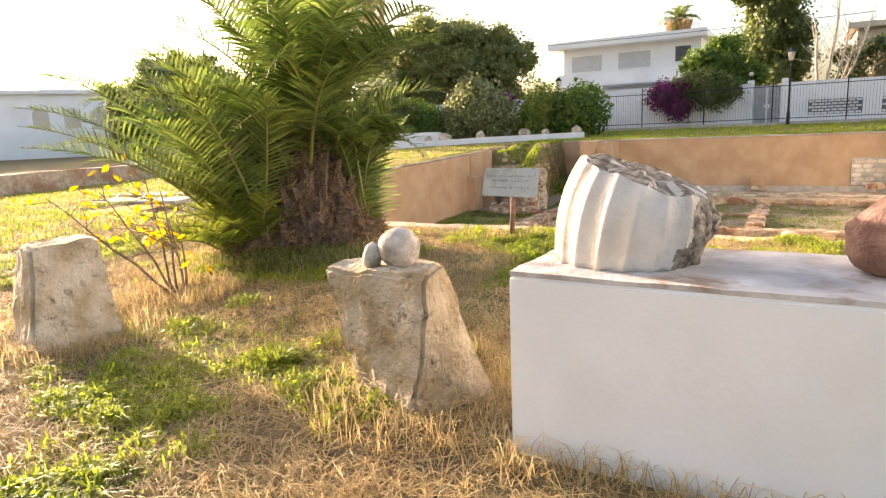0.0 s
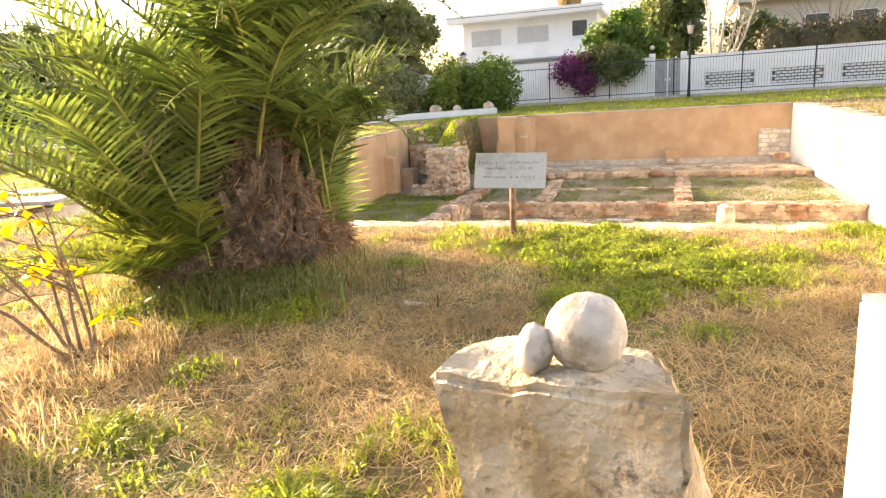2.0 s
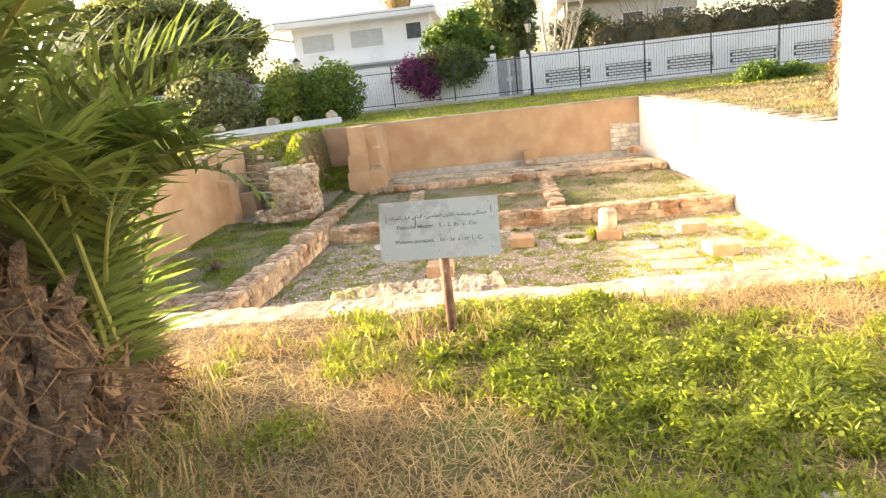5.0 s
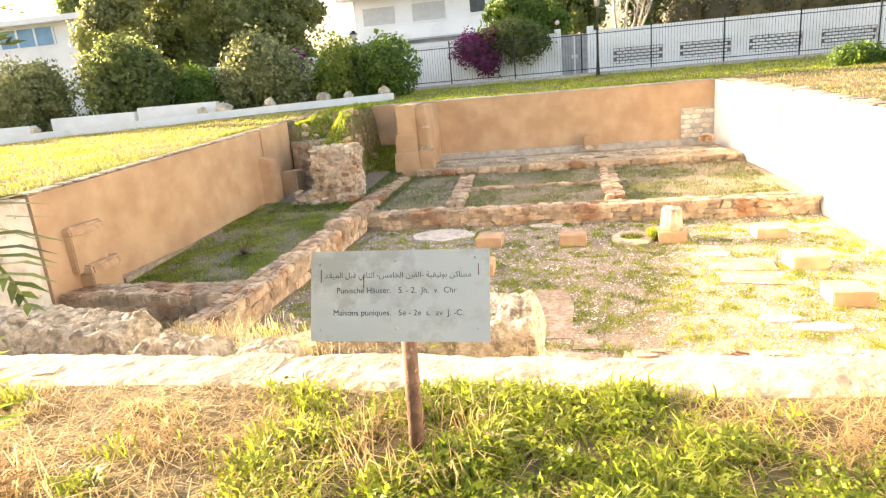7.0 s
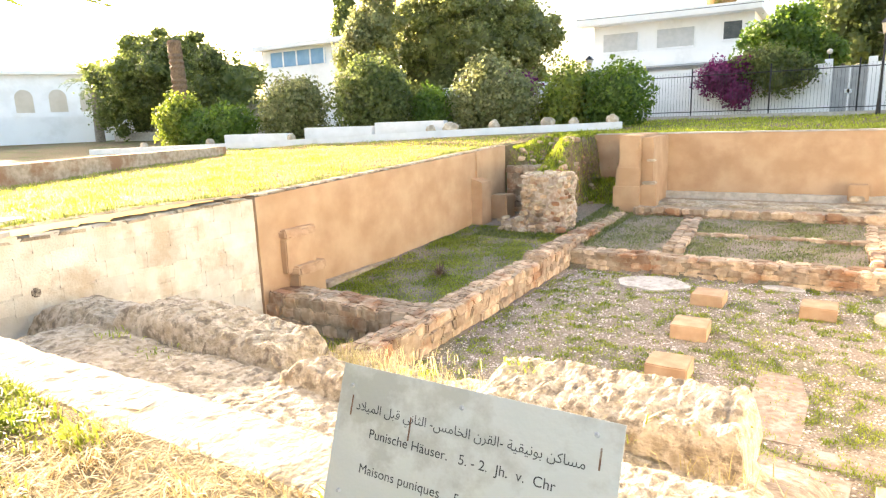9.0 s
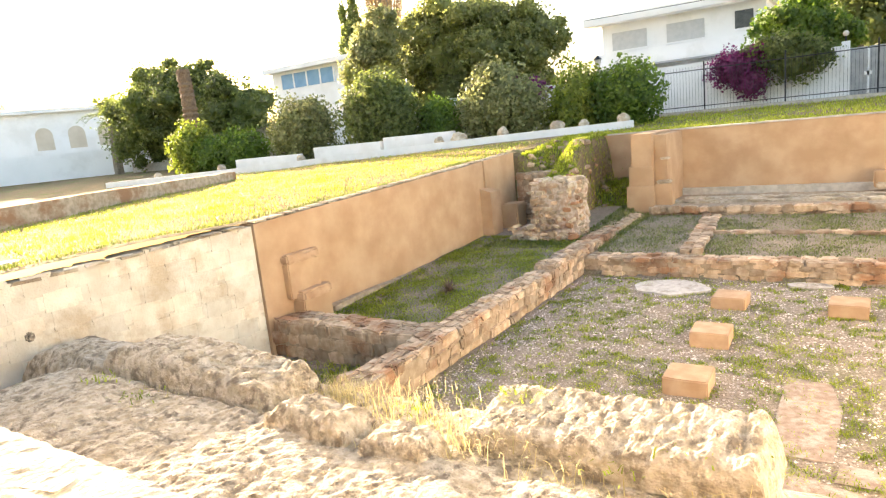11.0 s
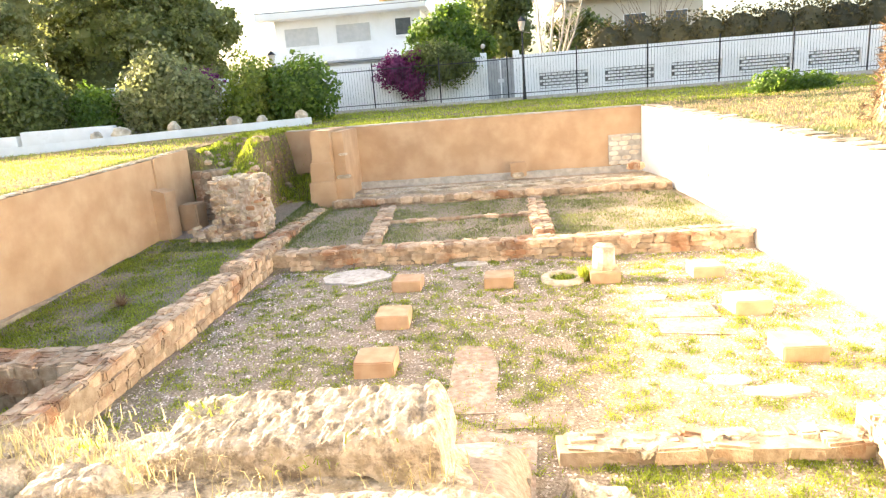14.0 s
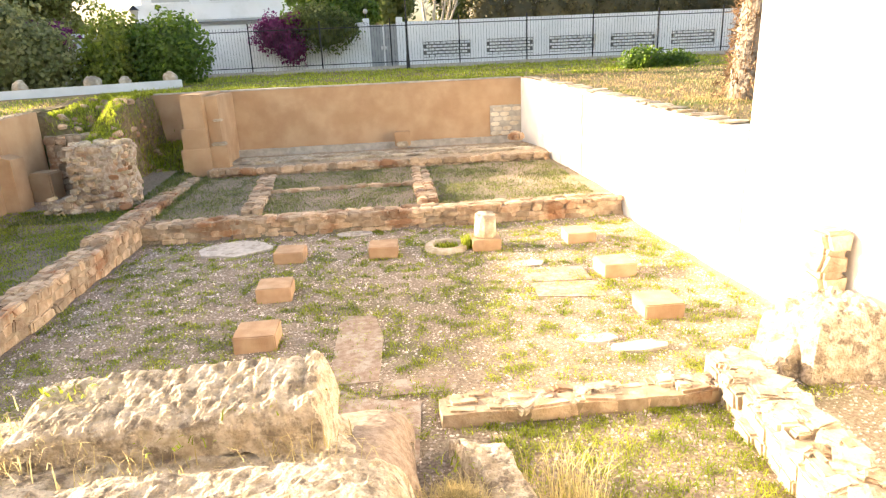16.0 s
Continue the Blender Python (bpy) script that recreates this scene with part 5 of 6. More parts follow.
    tree(-4.6, 44.8, 2.2, [(0, 0, 3.8, 2.1, 1.4, 1.6), (-1.2, 0, 3.0, 1.6, 1.2, 1.5), (1.2, 0, 3.0, 1.4, 1.2, 1.4)], 5200, 0.2, M_LEAF, "leafy green tree behind the boundary wall", 45)
    ob = base("bougainvillea", -6.0, 42.55, 1.1, "purple and green bougainvillea spilling over the white wall", "climber")
    crown("purple_blossom", [(-1.5, -0.2, 2.0, 1.25, 0.5, 0.95), (-0.7, -0.35, 1.2, 0.8, 0.35, 0.8), (-0.4, -0.1, 2.5, 0.9, 0.5, 0.5)], 3000, 0.15, M_PURPLE, ob, 0.3, 46)["label"] = "purple bracts"
    crown("foliage", [(1.2, -0.2, 2.1, 1.6, 0.55, 1.2), (0.5, -0.2, 2.6, 1.5, 0.6, 0.9), (2.0, -0.1, 2.2, 0.9, 0.5, 0.7)], 3200, 0.16, M_LEAF_DARK, ob, 0.25, 47)
    ob = base("bougainvillea", -20.6, 41.5, 0.8, "purple bougainvillea glimpsed behind the shrubs", "climber")
    crown("purple_blossom", [(0, 0, 2.8, 1.9, 0.8, 0.8), (2.2, 0, 2.6, 1.2, 0.8, 0.7)], 1500, 0.17, M_PURPLE, ob, 0.3, 48)
    tree(-2.4, 51.5, 3.0, [(0, 0, 5.5, 2.6, 2, 3.2), (0.6, 0, 8.5, 2.2, 2, 2.8), (-1.2, 0, 10.0, 1.8, 1.8, 2.0), (1.8, 0, 4.4, 1.6, 1.6, 2.2)], 6500, 0.26, M_LEAF_DARK, "tall dark tree beside the white villa", 49)
    tree(3.6, 54.0, 2.0, [(0, 0, 3.6, 2.0, 1.6, 2.0), (1.8, 0, 3.0, 1.5, 1.4, 1.6)], 2600, 0.22, M_LEAF_DARK, "dark garden tree behind the wall", 50)
    hedge = base("hedge", 16.0, 45.6, 1.1, "tall brownish clipped hedge behind the boundary wall", "hedge")
    for k in range(5):
        crown("hedge_section", [(x, 0, 2.6 + 0.12 * (x + 13) / 6, 1.8, 0.7, 1.5) for x in np.arange(-11.5 + k * 7.4, -11.5 + k * 7.4 + 7, 1.85)], 3000, 0.18, M_LEAF_HEDGE, hedge, 0.08, 51 + k)
    # bare tree
    g = np.random.default_rng(9)
    ob = base("bare_tree", 1.3, 46.8, 1.0, "leafless pale-barked tree with upright branches", "tree")
    bm = bmesh.new()
    for k in range(7):
        a = k * 0.9
        top = Vector((0.5 + math.cos(a) * g.uniform(0.5, 1.7), math.sin(a) * 0.7, g.uniform(5.0, 8.5)))
        limb(bm, (0.1 * math.cos(a), 0.1 * math.sin(a), 0), top, 0.12, 0.03, 6, 5, 0.05)
        for j in range(16):
            p = top * g.uniform(0.45, 1.0)
            limb(bm, p, p + Vector((g.normal() * 0.5, g.normal() * 0.4, g.uniform(0.3, 1.4))), 0.028, 0.006, 4, 3, 0.06)
    part("bare_crown", bm, M_PALEBARK, ob, smooth=True)
    ob = base("bare_tree", 8.2, 50.0, 1.0, "leafless reddish shrubby tree behind the hedge", "tree")
    bm = bmesh.new()
    for k in range(60):
        p = Vector((g.normal() * 0.4, g.normal() * 0.3, 2.2))
        limb(bm, p, p + Vector((g.normal() * 1.8, g.normal() * 1.0, g.uniform(1.0, 4.0))), 0.04, 0.01, 4, 4, 0.06)
    limb(bm, (0, 0, -0.1), (0, 0, 2.6), 0.2, 0.12)
    part("bare_crown", bm, M_TWIG, ob)
    # old trunk on the east bank
    ob = base("old_tree", 6.35, 21.2, land(6.35, 21.2), "thick shaggy old trunk on the east bank", "tree")
    bm = limb(bmesh.new(), (0, 0, -0.2), (0.55, 0.2, 5.0), 0.34, 0.22, 14, 12, 0.02)
    for v in bm.verts:
        v.co += 0.06 * noise.noise_vector(v.co * 4)
    part("trunk", bm, M_BARK, ob)
    V, F = [], []
    for k in range(1500):
        a, zz = g.uniform(0, 6.28), g.uniform(0.0, 4.5) ** 1.0
        r = 0.34 + (0.35 if zz < 0.5 else 0.03) * g.random()
        c = np.array([r * math.cos(a) + 0.11 * zz, r * math.sin(a) + 0.04 * zz, zz])
        d = unit(np.array([math.cos(a) * 0.7, math.sin(a) * 0.7, g.normal()]))
        w = unit(np.cross(d, g.normal(size=3))) * 0.02
        i = len(V)
        V += [c - w, c + w, c + d * g.uniform(0.1, 0.35)]
        F.append((i, i + 1, i + 2))
    sheet("dead_foliage", np.array(V), np.array(F), M_FIBRE, ob)["label"] = "dry brown shoots on the trunk"


M_LEAF_HEDGE = leafy("brownish_hedge_leaf", (0.075, 0.07, 0.03), (0.12, 0.10, 0.04), 0.3)
M_PALEBARK = material("pale_bark", (0.42, 0.36, 0.28), (0.58, 0.52, 0.42), 10, 0.9, 0.4, 40)
build_shrubs()


def far_palm(x, y, trunk_h, r, fronds, length, seed, skirt=0.0, label="tall palm in the distance", droop=95):
    g = np.random.default_rng(seed)
    ob = base("palm_tree", x, y, 1.0, label, "palm")
    bm = limb(bmesh.new(), (0, 0, -0.5), (0.2, 0, trunk_h), r, r * 0.8, 12, 10, 0.01)
    part("trunk", bm, M_BARK, ob)
    if skirt:
        V, F = [], []
        for k in range(1600):
            a, zz = g.uniform(0, 6.28), trunk_h - g.uniform(0, skirt)
            rr = r * 1.1 + 1.3 * (1 - (trunk_h - zz) / skirt * 0.5)
            c = np.array([rr * math.cos(a) + 0.2, rr * math.sin(a), zz])
            i = len(V)
            w = np.array([-math.sin(a), math.cos(a), 0]) * 0.07
            V += [c - w, c + w, c + np.array([-math.cos(a) * 0.3, -math.sin(a) * 0.3, -g.uniform(0.6, 1.3)])]
            F.append((i, i + 1, i + 2))
        sheet("dry_skirt", np.array(V), np.array(F), M_SKIRT, ob)["label"] = "thick skirt of dry fronds"
    for k in range(fronds):
        az = k * 137.5
        add_frond(ob, 0.2, 0, trunk_h, az, length * g.uniform(0.85, 1.1), radians(g.uniform(-10, 70)), radians(droop), 26, length * 0.22, g, M_LEAF_DARK, 0.8, 0.09)
    return ob


far_palm(-14.8, 90, 13.5, 0.45, 26, 3.2, 61, 2.2)
far_palm(-48.3, 68, 17.0, 0.9, 26, 3.5, 62, 6.5, "very tall palm with a thick dry skirt")
far_palm(-62.0, 41.0, 5.0, 0.45, 26, 3.0, 63, 0.0, "dark palm beside the far white houses", 80)
far_palm(-78.0, 61.0, 6.0, 0.45, 24, 3.0, 64, 0.0, "dark palm among the far white houses", 80)


def build_cut_trunk():
    ob = base("cut_palm_trunk", -39.9, 34.0, land(-39.9, 34.0) - 0.1, "tall brown palm trunk without a crown among shrubs", "tree")
    bm = limb(bmesh.new(), (0, 0, 0), (-0.15, 0, 7.0), 0.55, 0.42, 16, 40, 0.004)
    for v in bm.verts:
        v.co += Vector((v.co.x, v.co.y, 0)) * (0.10 * math.sin(v.co.z * 16) + 0.12 * noise.noise(v.co * 5))
    part("trunk", bm, M_TWIG, ob)


build_cut_trunk()


# ---- boundary wall, fence, lamp ----
def build_boundary():
    z0 = 1.15
    wall = structure("wall_boundary", box(-60, -2.75, 43.0, 43.25, 0.4, 3.55, cut=2.5, rough=0.01), M_PAINT, "white-painted garden boundary wall")
    part("wall_base", box(-0.95, 40, 43.0, 43.25, 0.4, 1.58), M_PAINT, wall)
    part("wall_top", box(-0.95, 40, 43.0, 43.25, 2.42, 3.5), M_PAINT, wall)
    lattice = bpy.data.meshes.new("lattice_brick")
    bm = box(-0.14, 0.14, -0.09, 0.09, -0.055, 0.055, bevel=0.006)
    bm.to_mesh(lattice)
    bm.free()
    lattice.materials.append(M_PAINT)
    x = -0.95
    for k in range(11):
        a, b = 0.3 + k * 3.55, 0.3 + k * 3.55 + 2.65
        part("wall_panel", box(x, a, 43.0, 43.25, 1.58, 2.42), M_PAINT, wall)
        x = b
        if k < 7:
            # added panel; its dark colour gives the gaps their shade
            part("lattice_shade_panel", box(a - 0.02, b + 0.02, 43.2, 43.24, 1.56, 2.44), M_LATTICE_SHADE, wall, "added dark panel for the shade in the lattice gaps")
            for row in range(5):
                for i in range(8 - row % 2):
                    ob = new("lattice_brick", lattice)
                    ob.parent = wall
                    ob.matrix_basis = pose(a + 0.165 + i * 0.33 + (row % 2) * 0.165, 43.12, 1.66 + row * 0.168)
    part("wall_panel", box(x, 40, 43.0, 43.25, 1.58, 2.42), M_PAINT, wall)
    for px in (-2.75, -0.95):
        part("gate_pillar", box(px - 0.18, px + 0.18, 42.95, 43.3, 0.6, 3.75, bevel=0.02), M_PAINT, wall)
    gate = base("garden_gate", -1.85, 43.1, 1.1, "grey metal garden gate with a white cross brace", "gate")
    for s in (-1, 1):
        leaf = part("gate_leaf", box(s * 0.38 - 0.35, s * 0.38 + 0.35, -0.02, 0.02, 0.1, 2.3, bevel=0.01), M_STEEL, gate)
        for k in range(6):
            part("bar", box(s * 0.38 - 0.3 + k * 0.12 - 0.012, s * 0.38 - 0.3 + k * 0.12 + 0.012, -0.05, -0.02, 0.15, 2.28), M_STEEL, leaf)
    part("brace", box(-0.05, 0.05, -0.08, -0.05, 0.15, 2.25), M_PAINT, gate)
    part("brace", box(-0.16, 0.16, -0.08, -0.05, 1.0, 1.18), M_PAINT, gate)
    lamp = base("wall_lamp", -2.75, 43.1, 3.75, "small white lamp on the gate pillar", "lamp")
    part("stem", box(-0.03, 0.03, -0.03, 0.03, 0, 0.25), M_BLACK, lamp)
    bm = bmesh.new()
    bmesh.ops.create_icosphere(bm, subdivisions=2, radius=0.14)
    part("globe", bm, M_LAMPGLASS, lamp, smooth=True).matrix_basis = pose(0, 0, 0.36)
    # fence
    fence = base("fence", 0, 41.3, 0.0, "black iron bar fence on a low kerb", "fence")
    part("kerb", box(-60, 40, -0.12, 0.12, 0.5, 1.25, cut=2.5, rough=0.015), M_CONCRETE, fence, "low weathered concrete kerb")
    part("rail", box(-24, 26, -0.015, 0.015, 1.42, 1.46), M_BLACK, fence)
    part("rail", box(-24, 26, -0.015, 0.015, 3.22, 3.26), M_BLACK, fence)
    bar = bpy.data.meshes.new("bar")
    bm = box(-0.005, 0.005, -0.005, 0.005, 1.2, 3.42)
    bm.to_mesh(bar)
    bm.free()
    bar.materials.append(M_BLACK)
    for k in range(290):
        ob = new("bar", bar)
        ob.parent = fence
        ob.matrix_basis = pose(-17.0 + k * 0.148, 0, 0)
    for x in np.arange(-19.6, 26, 3.62):
        part("post", box(x - 0.03, x + 0.03, 0.0, 0.06, 0.8, 3.62), M_BLACK, fence)
    # street lamp
    lamp = base("street_lamp", -0.66, 41.0, 1.0, "black iron street lamp with a lantern head", "lamp")
    bm = limb(bmesh.new(), (0, 0, 0), (0, 0, 3.55), 0.07, 0.04, 10, 3, 0)
    limb(bm, (0, 0, 0), (0, 0, 0.8), 0.11, 0.08, 10, 2, 0)
    part("pole", bm, M_BLACK, lamp)
    bm = bmesh.new()
    bmesh.ops.create_cone(bm, segments=6, radius1=0.12, radius2=0.22, depth=0.45, cap_ends=True)
    part("lantern", bm, M_LAMPGLASS, lamp, "glazed lantern").matrix_basis = pose(0, 0, 3.8)
    bm = bmesh.new()
    bmesh.ops.create_cone(bm, segments=6, radius1=0.28, radius2=0.03, depth=0.25, cap_ends=True)
    part("roof", bm, M_BLACK, lamp).matrix_basis = pose(0, 0, 4.15)
    lamp = copy_thing(lamp, pose(-15.3, 44.6, 0.7))


build_boundary()


# ---- houses ----
def window(parent, x, y, z, w, h, mat=None, face=1):
    fr = part("window", box(x - w / 2 - 0.06, x + w / 2 + 0.06, y - 0.06, y + 0.02, z - 0.06, z + h + 0.06, bevel=0.02), M_PAINT, parent)
    part("shutter", box(x - w / 2, x + w / 2, y - 0.075, y - 0.062, z, z + h), mat or M_SHUTTER, fr)
    for k in range(9):
        part("slat", box(x - w / 2, x + w / 2, y - 0.1, y - 0.076, z + (k + 0.3) * h / 9, z + (k + 0.75) * h / 9), mat or M_SHUTTER, fr)
    part("sill", box(x - w / 2 - 0.1, x + w / 2 + 0.1, y - 0.2, y + 0.02, z - 0.16, z - 0.06), M_PAINT, fr)


def build_houses():
    v = base("villa", -14.5, 62, 1.2, "flat-roofed white two-storey villa with closed shutters", "house")
    part("wall", box(-6.2, 6.4, 0, 9, 0, 7.6), M_PAINT, v)
    part("roof", box(-7.4, 7.0, -1.3, 9.6, 7.6, 8.25, bevel=0.03), M_PAINT, v)
    part("balcony", box(-6.6, 6.6, -0.9, 0, 4.0, 5.2, bevel=0.03), M_PAINT, v)
    part("ledge", box(-6.7, 6.7, -1.0, 0, 3.85, 3.98), M_STEEL, v, "grey ledge line")
    part("lower_wall", box(-7.5, 8.0, -3.0, -0.9, 0, 3.4), M_PAINT, v)
    for x in (-3.9, 0.6):
        window(v, x, 0, 5.45, 2.9, 1.45)
    window(v, 4.9, 0, 5.7, 1.3, 1.3, M_DARKPANE)
    part("chimney", box(5.2, 5.8, 3, 3.6, 8.25, 9.3), M_PAINT, v)
    h = base("house", 9.0, 60, 1.2, "pale house half hidden behind trees and hedge", "house")
    part("wall", box(-5.6, 5.2, 0, 8, 0, 6.8), M_BEIGE, h)
    part("roof", box(-6.2, 5.8, -0.8, 8.6, 6.8, 7.2), M_BEIGE, h)
    part("storey", box(-3.8, 5.0, 1, 8, 7.2, 9.4), M_PAINT, h)
    for x in (-3.6, 0.0, 3.2):
        window(h, x, 0, 4.2, 1.6, 1.3, M_DARKPANE)
    b = base("blue_trimmed_building", -50, 60, 1.2, "long white building with faded blue band", "house")
    part("wall", box(-9.5, 8, 0, 8, 0, 8.6), M_PAINT, b)
    part("roof", box(-10, 8.5, -1, 9, 8.6, 9.1), M_PAINT, b)
    part("blue_band", box(-8.2, 0.2, -0.06, 0, 6.7, 8.3), M_BLUE, b, "faded blue window band")
    for k in range(5):
        part("mullion", box(-8.2 + k * 2.05, -8.0 + k * 2.05, -0.12, -0.06, 6.7, 8.3), M_PAINT, b)
    a = base("arcaded_house", -72, 42, 1.0, "white house with an arched loggia", "house", rz=58)
    part("wall", box(-9, 5, 0, 8, 0, 6.4), M_PAINT, a)
    part("roof", box(-9.4, 5.4, -0.6, 8.4, 6.4, 6.8), M_PAINT, a)
    # solid arched panels; their beige stands for the shade of openings
    for x in (-2.2, 0.8, 3.6):
        pts = [(-0.8, 0), (0.8, 0)] + [(0.8 * math.cos(t), 1.5 + 0.8 * math.sin(t)) for t in np.linspace(0, math.pi, 10)]
        bm = bmesh.new()
        bm.faces.new([bm.verts.new((x + p, -0.03, 2.6 + q)) for p, q in pts])
        ex = bmesh.ops.extrude_face_region(bm, geom=bm.faces[:])
        bmesh.ops.translate(bm, verts=[e for e in ex["geom"] if isinstance(e, bmesh.types.BMVert)], vec=(0, 0.1, 0))
        part("arch", bm, M_BEIGE, a, "beige arched panel in place of a shaded opening")
    part("garden_wall", box(-26, 16, -7, -6.7, -0.5, 2.0), M_PAINT, a)
    for x, y, w, hh in ((-95, 36, 18, 9), (-88, 58, 16, 8)):
        h = base("white_house", x, y, 1.0, "distant flat-roofed white house", "house", "distant white houses", rz=65)
        part("wall", box(-w / 2, w / 2, 0, 8, 0, hh), M_PAINT, h)
        part("roof", box(-w / 2 - 0.4, w / 2 + 0.4, -0.5, 8.5, hh, hh + 0.5), M_PAINT, h)
        for k in range(4):
            window(h, -w / 2 + 2.4 + k * 3.6, 0, hh - 3.0, 1.4, 1.4, M_DARKPANE)
    # second, shallow excavation to the west
    w = structure("wall_far_excavation", box(-0.3, 0.3, -9, 12, -0.6, 0.62, cut=0.7, rough=0.05), M_RUBBLE, "low brown wall of another excavation")
    w.matrix_world = pose(-23.5, 14.0, 0.05, 0, 0, 14)
    for x, y, rx, ry in ((-13.6, 9.6, 1.2, 0.5), (-15.2, 10.6, 1.4, 0.4)):
        ob = part("paving_slab", box(-rx, rx, -ry, ry, -0.05, 0.03, bevel=0.01, cut=0.2, rough=0.02), M_CONCRETE)
        ob.matrix_world = pose(x, y, land(x, y) + 0.02, 0, 0, 15)
        tagged(ob, "flat worn slab lying in the grass", "slab")
    # cable across the sky line
    bm = bmesh.new()
    limb(bm, (-40, 56, 9.4), (30, 52, 9.0), 0.02, 0.02, 5, 20, 0)
    for v in bm.verts:
        v.co.z -= 0.9 * (1 - ((v.co.x + 5) / 35) ** 2)
    tagged(part("overhead_cable", bm, M_BLACK), "thin black overhead cable", "cable")
    for px, py in ((-40, 56), (30, 52)):
        tagged(part("cable_pole", limb(bmesh.new(), (px, py, 0.5), (px, py, 9.6), 0.12, 0.08, 8, 3, 0), M_STEEL), "plain grey cable pole", "pole")


M_DARKPANE = material("dark_window", (0.05, 0.06, 0.07), (0.09, 0.10, 0.11), 2, 0.15, 0)
build_houses()


# ---- grasses ----
def tufts(name, P, height, width, mat, label, lean=0.6, seed=3, grow=1.0):
    """Bent two-part blades at the places P."""
    g = np.random.default_rng(seed)
    n = len(P)
    a = g.uniform(0, 2 * np.pi, n)
    d = np.stack([np.cos(a), np.sin(a), np.zeros(n)], 1)
    s = np.stack([-np.sin(a), np.cos(a), np.zeros(n)], 1) * (width * g.uniform(0.6, 1.4, n))[:, None]
    h = height * g.uniform(0.5, 1.4, n) * grow
    ln = lean * g.uniform(0.3, 1.5, n)
    up = np.array([0, 0, 1.0])
    mid = P + d * (h * ln * 0.35)[:, None] + up * (h * 0.6)[:, None]
    tip = P + d * (h * ln)[:, None] + up * (h * np.clip(1.0 - 0.35 * ln, 0.15, 1))[:, None]
    V = np.stack([P - s, P + s, mid + s * 0.7, mid - s * 0.7, tip], 1).reshape(-1, 3)
    i = np.arange(n)[:, None] * 5
    F = np.concatenate([i + [[0, 1, 2]], i + [[0, 2, 3]], i + [[3, 2, 4]]], 0)
    return tagged(sheet(name, V, F, mat), label, "grass", kind="stuff")


def field(fn, x0, x1, y0, y1, step):
    """fn on a grid, to be read off at many places at once."""
    xs, ys = np.arange(x0, x1 + step, step), np.arange(y0, y1 + step, step)
    G = np.array([[fn(x, y) for y in ys] for x in xs], float)

    def read(X, Y):
        u, v = np.clip((X - x0) / step, 0, len(xs) - 1.001), np.clip((Y - y0) / step, 0, len(ys) - 1.001)
        i, j = u.astype(int), v.astype(int)
        a, b = u - i, v - j
        return G[i, j] * (1 - a) * (1 - b) + G[i + 1, j] * a * (1 - b) + G[i, j + 1] * (1 - a) * b + G[i + 1, j + 1] * a * b

    return read


def clump(x, y):
    """Uneven growth: 0 bare, 1 thick."""
    return max(0.06, min(1.0, 0.42 + 0.9 * noise.noise((x * 2.6, y * 2.6, 21)) + 0.8 * noise.noise((x * 7.5, y * 7.5, 22))))


def green_at(x, y):
    """How green the turf is, 0 to 1: watered hollows, the strip by the rim, scattered patches, and green that deepens
    the stump's shadow.
    """
    v = 0.5 + 0.9 * noise.noise((x * 0.55 + 3, y * 0.55, 1)) + 0.35 * noise.noise((x * 1.7, y * 1.7, 8)) - 0.55
    v += 1.3 * math.exp(-((x + 2.12) / 0.48) ** 2 - ((y - 5.08) / 0.5) ** 2)
    v += 1.1 * math.exp(-((x + 1.55) / 0.85) ** 2 - ((y - 6.15) / 0.5) ** 2)
    v += 0.9 * math.exp(-((x + 1.25) / 0.3) ** 2 - ((y - 4.7) / 0.2) ** 2)
    v -= 0.5 * math.exp(-((x + 0.3) / 0.8) ** 2 - ((y - 5.6) / 0.5) ** 2) + 0.6 * math.exp(-((x + 3.0) / 0.6) ** 2 - ((y - 5.7) / 0.9) ** 2)
    v += 0.45 * max(0, 1 - abs(y - 6.9) / 1.3) + 0.5 * noise.noise((x * 3.1, y * 3.1, 12))
    v += 0.6 * math.exp(-((x + 2.85) / 0.4) ** 2 - ((y - 1.46) / 0.25) ** 2) - 0.35 * math.exp(-((x + 2.0) / 2.0) ** 2 - ((y - 2.6) / 1.4) ** 2)
    v += 0.9 * math.exp(-((x + 2.0) / 0.3) ** 2 - ((y - 2.42) / 0.22) ** 2)
    v += 0.9 * math.exp(-((x + 2.65) / 0.28) ** 2 - ((y - 2.68) / 0.22) ** 2)
    # green grass along the stump's shadow, also there to deepen its shade; foreground patch
    v += 0.9 * math.exp(-((x + 3.25) / 0.75) ** 2 - ((y - 1.95) / 0.26) ** 2) + 0.8 * math.exp(-((x + 2.6) / 0.5) ** 2 - ((y - 1.05) / 0.3) ** 2)
    v += 0.9 * math.exp(-((x + 4.3) / 0.6) ** 2 - ((y - 4.75) / 0.4) ** 2)
    return max(0.0, min(1.0, v))


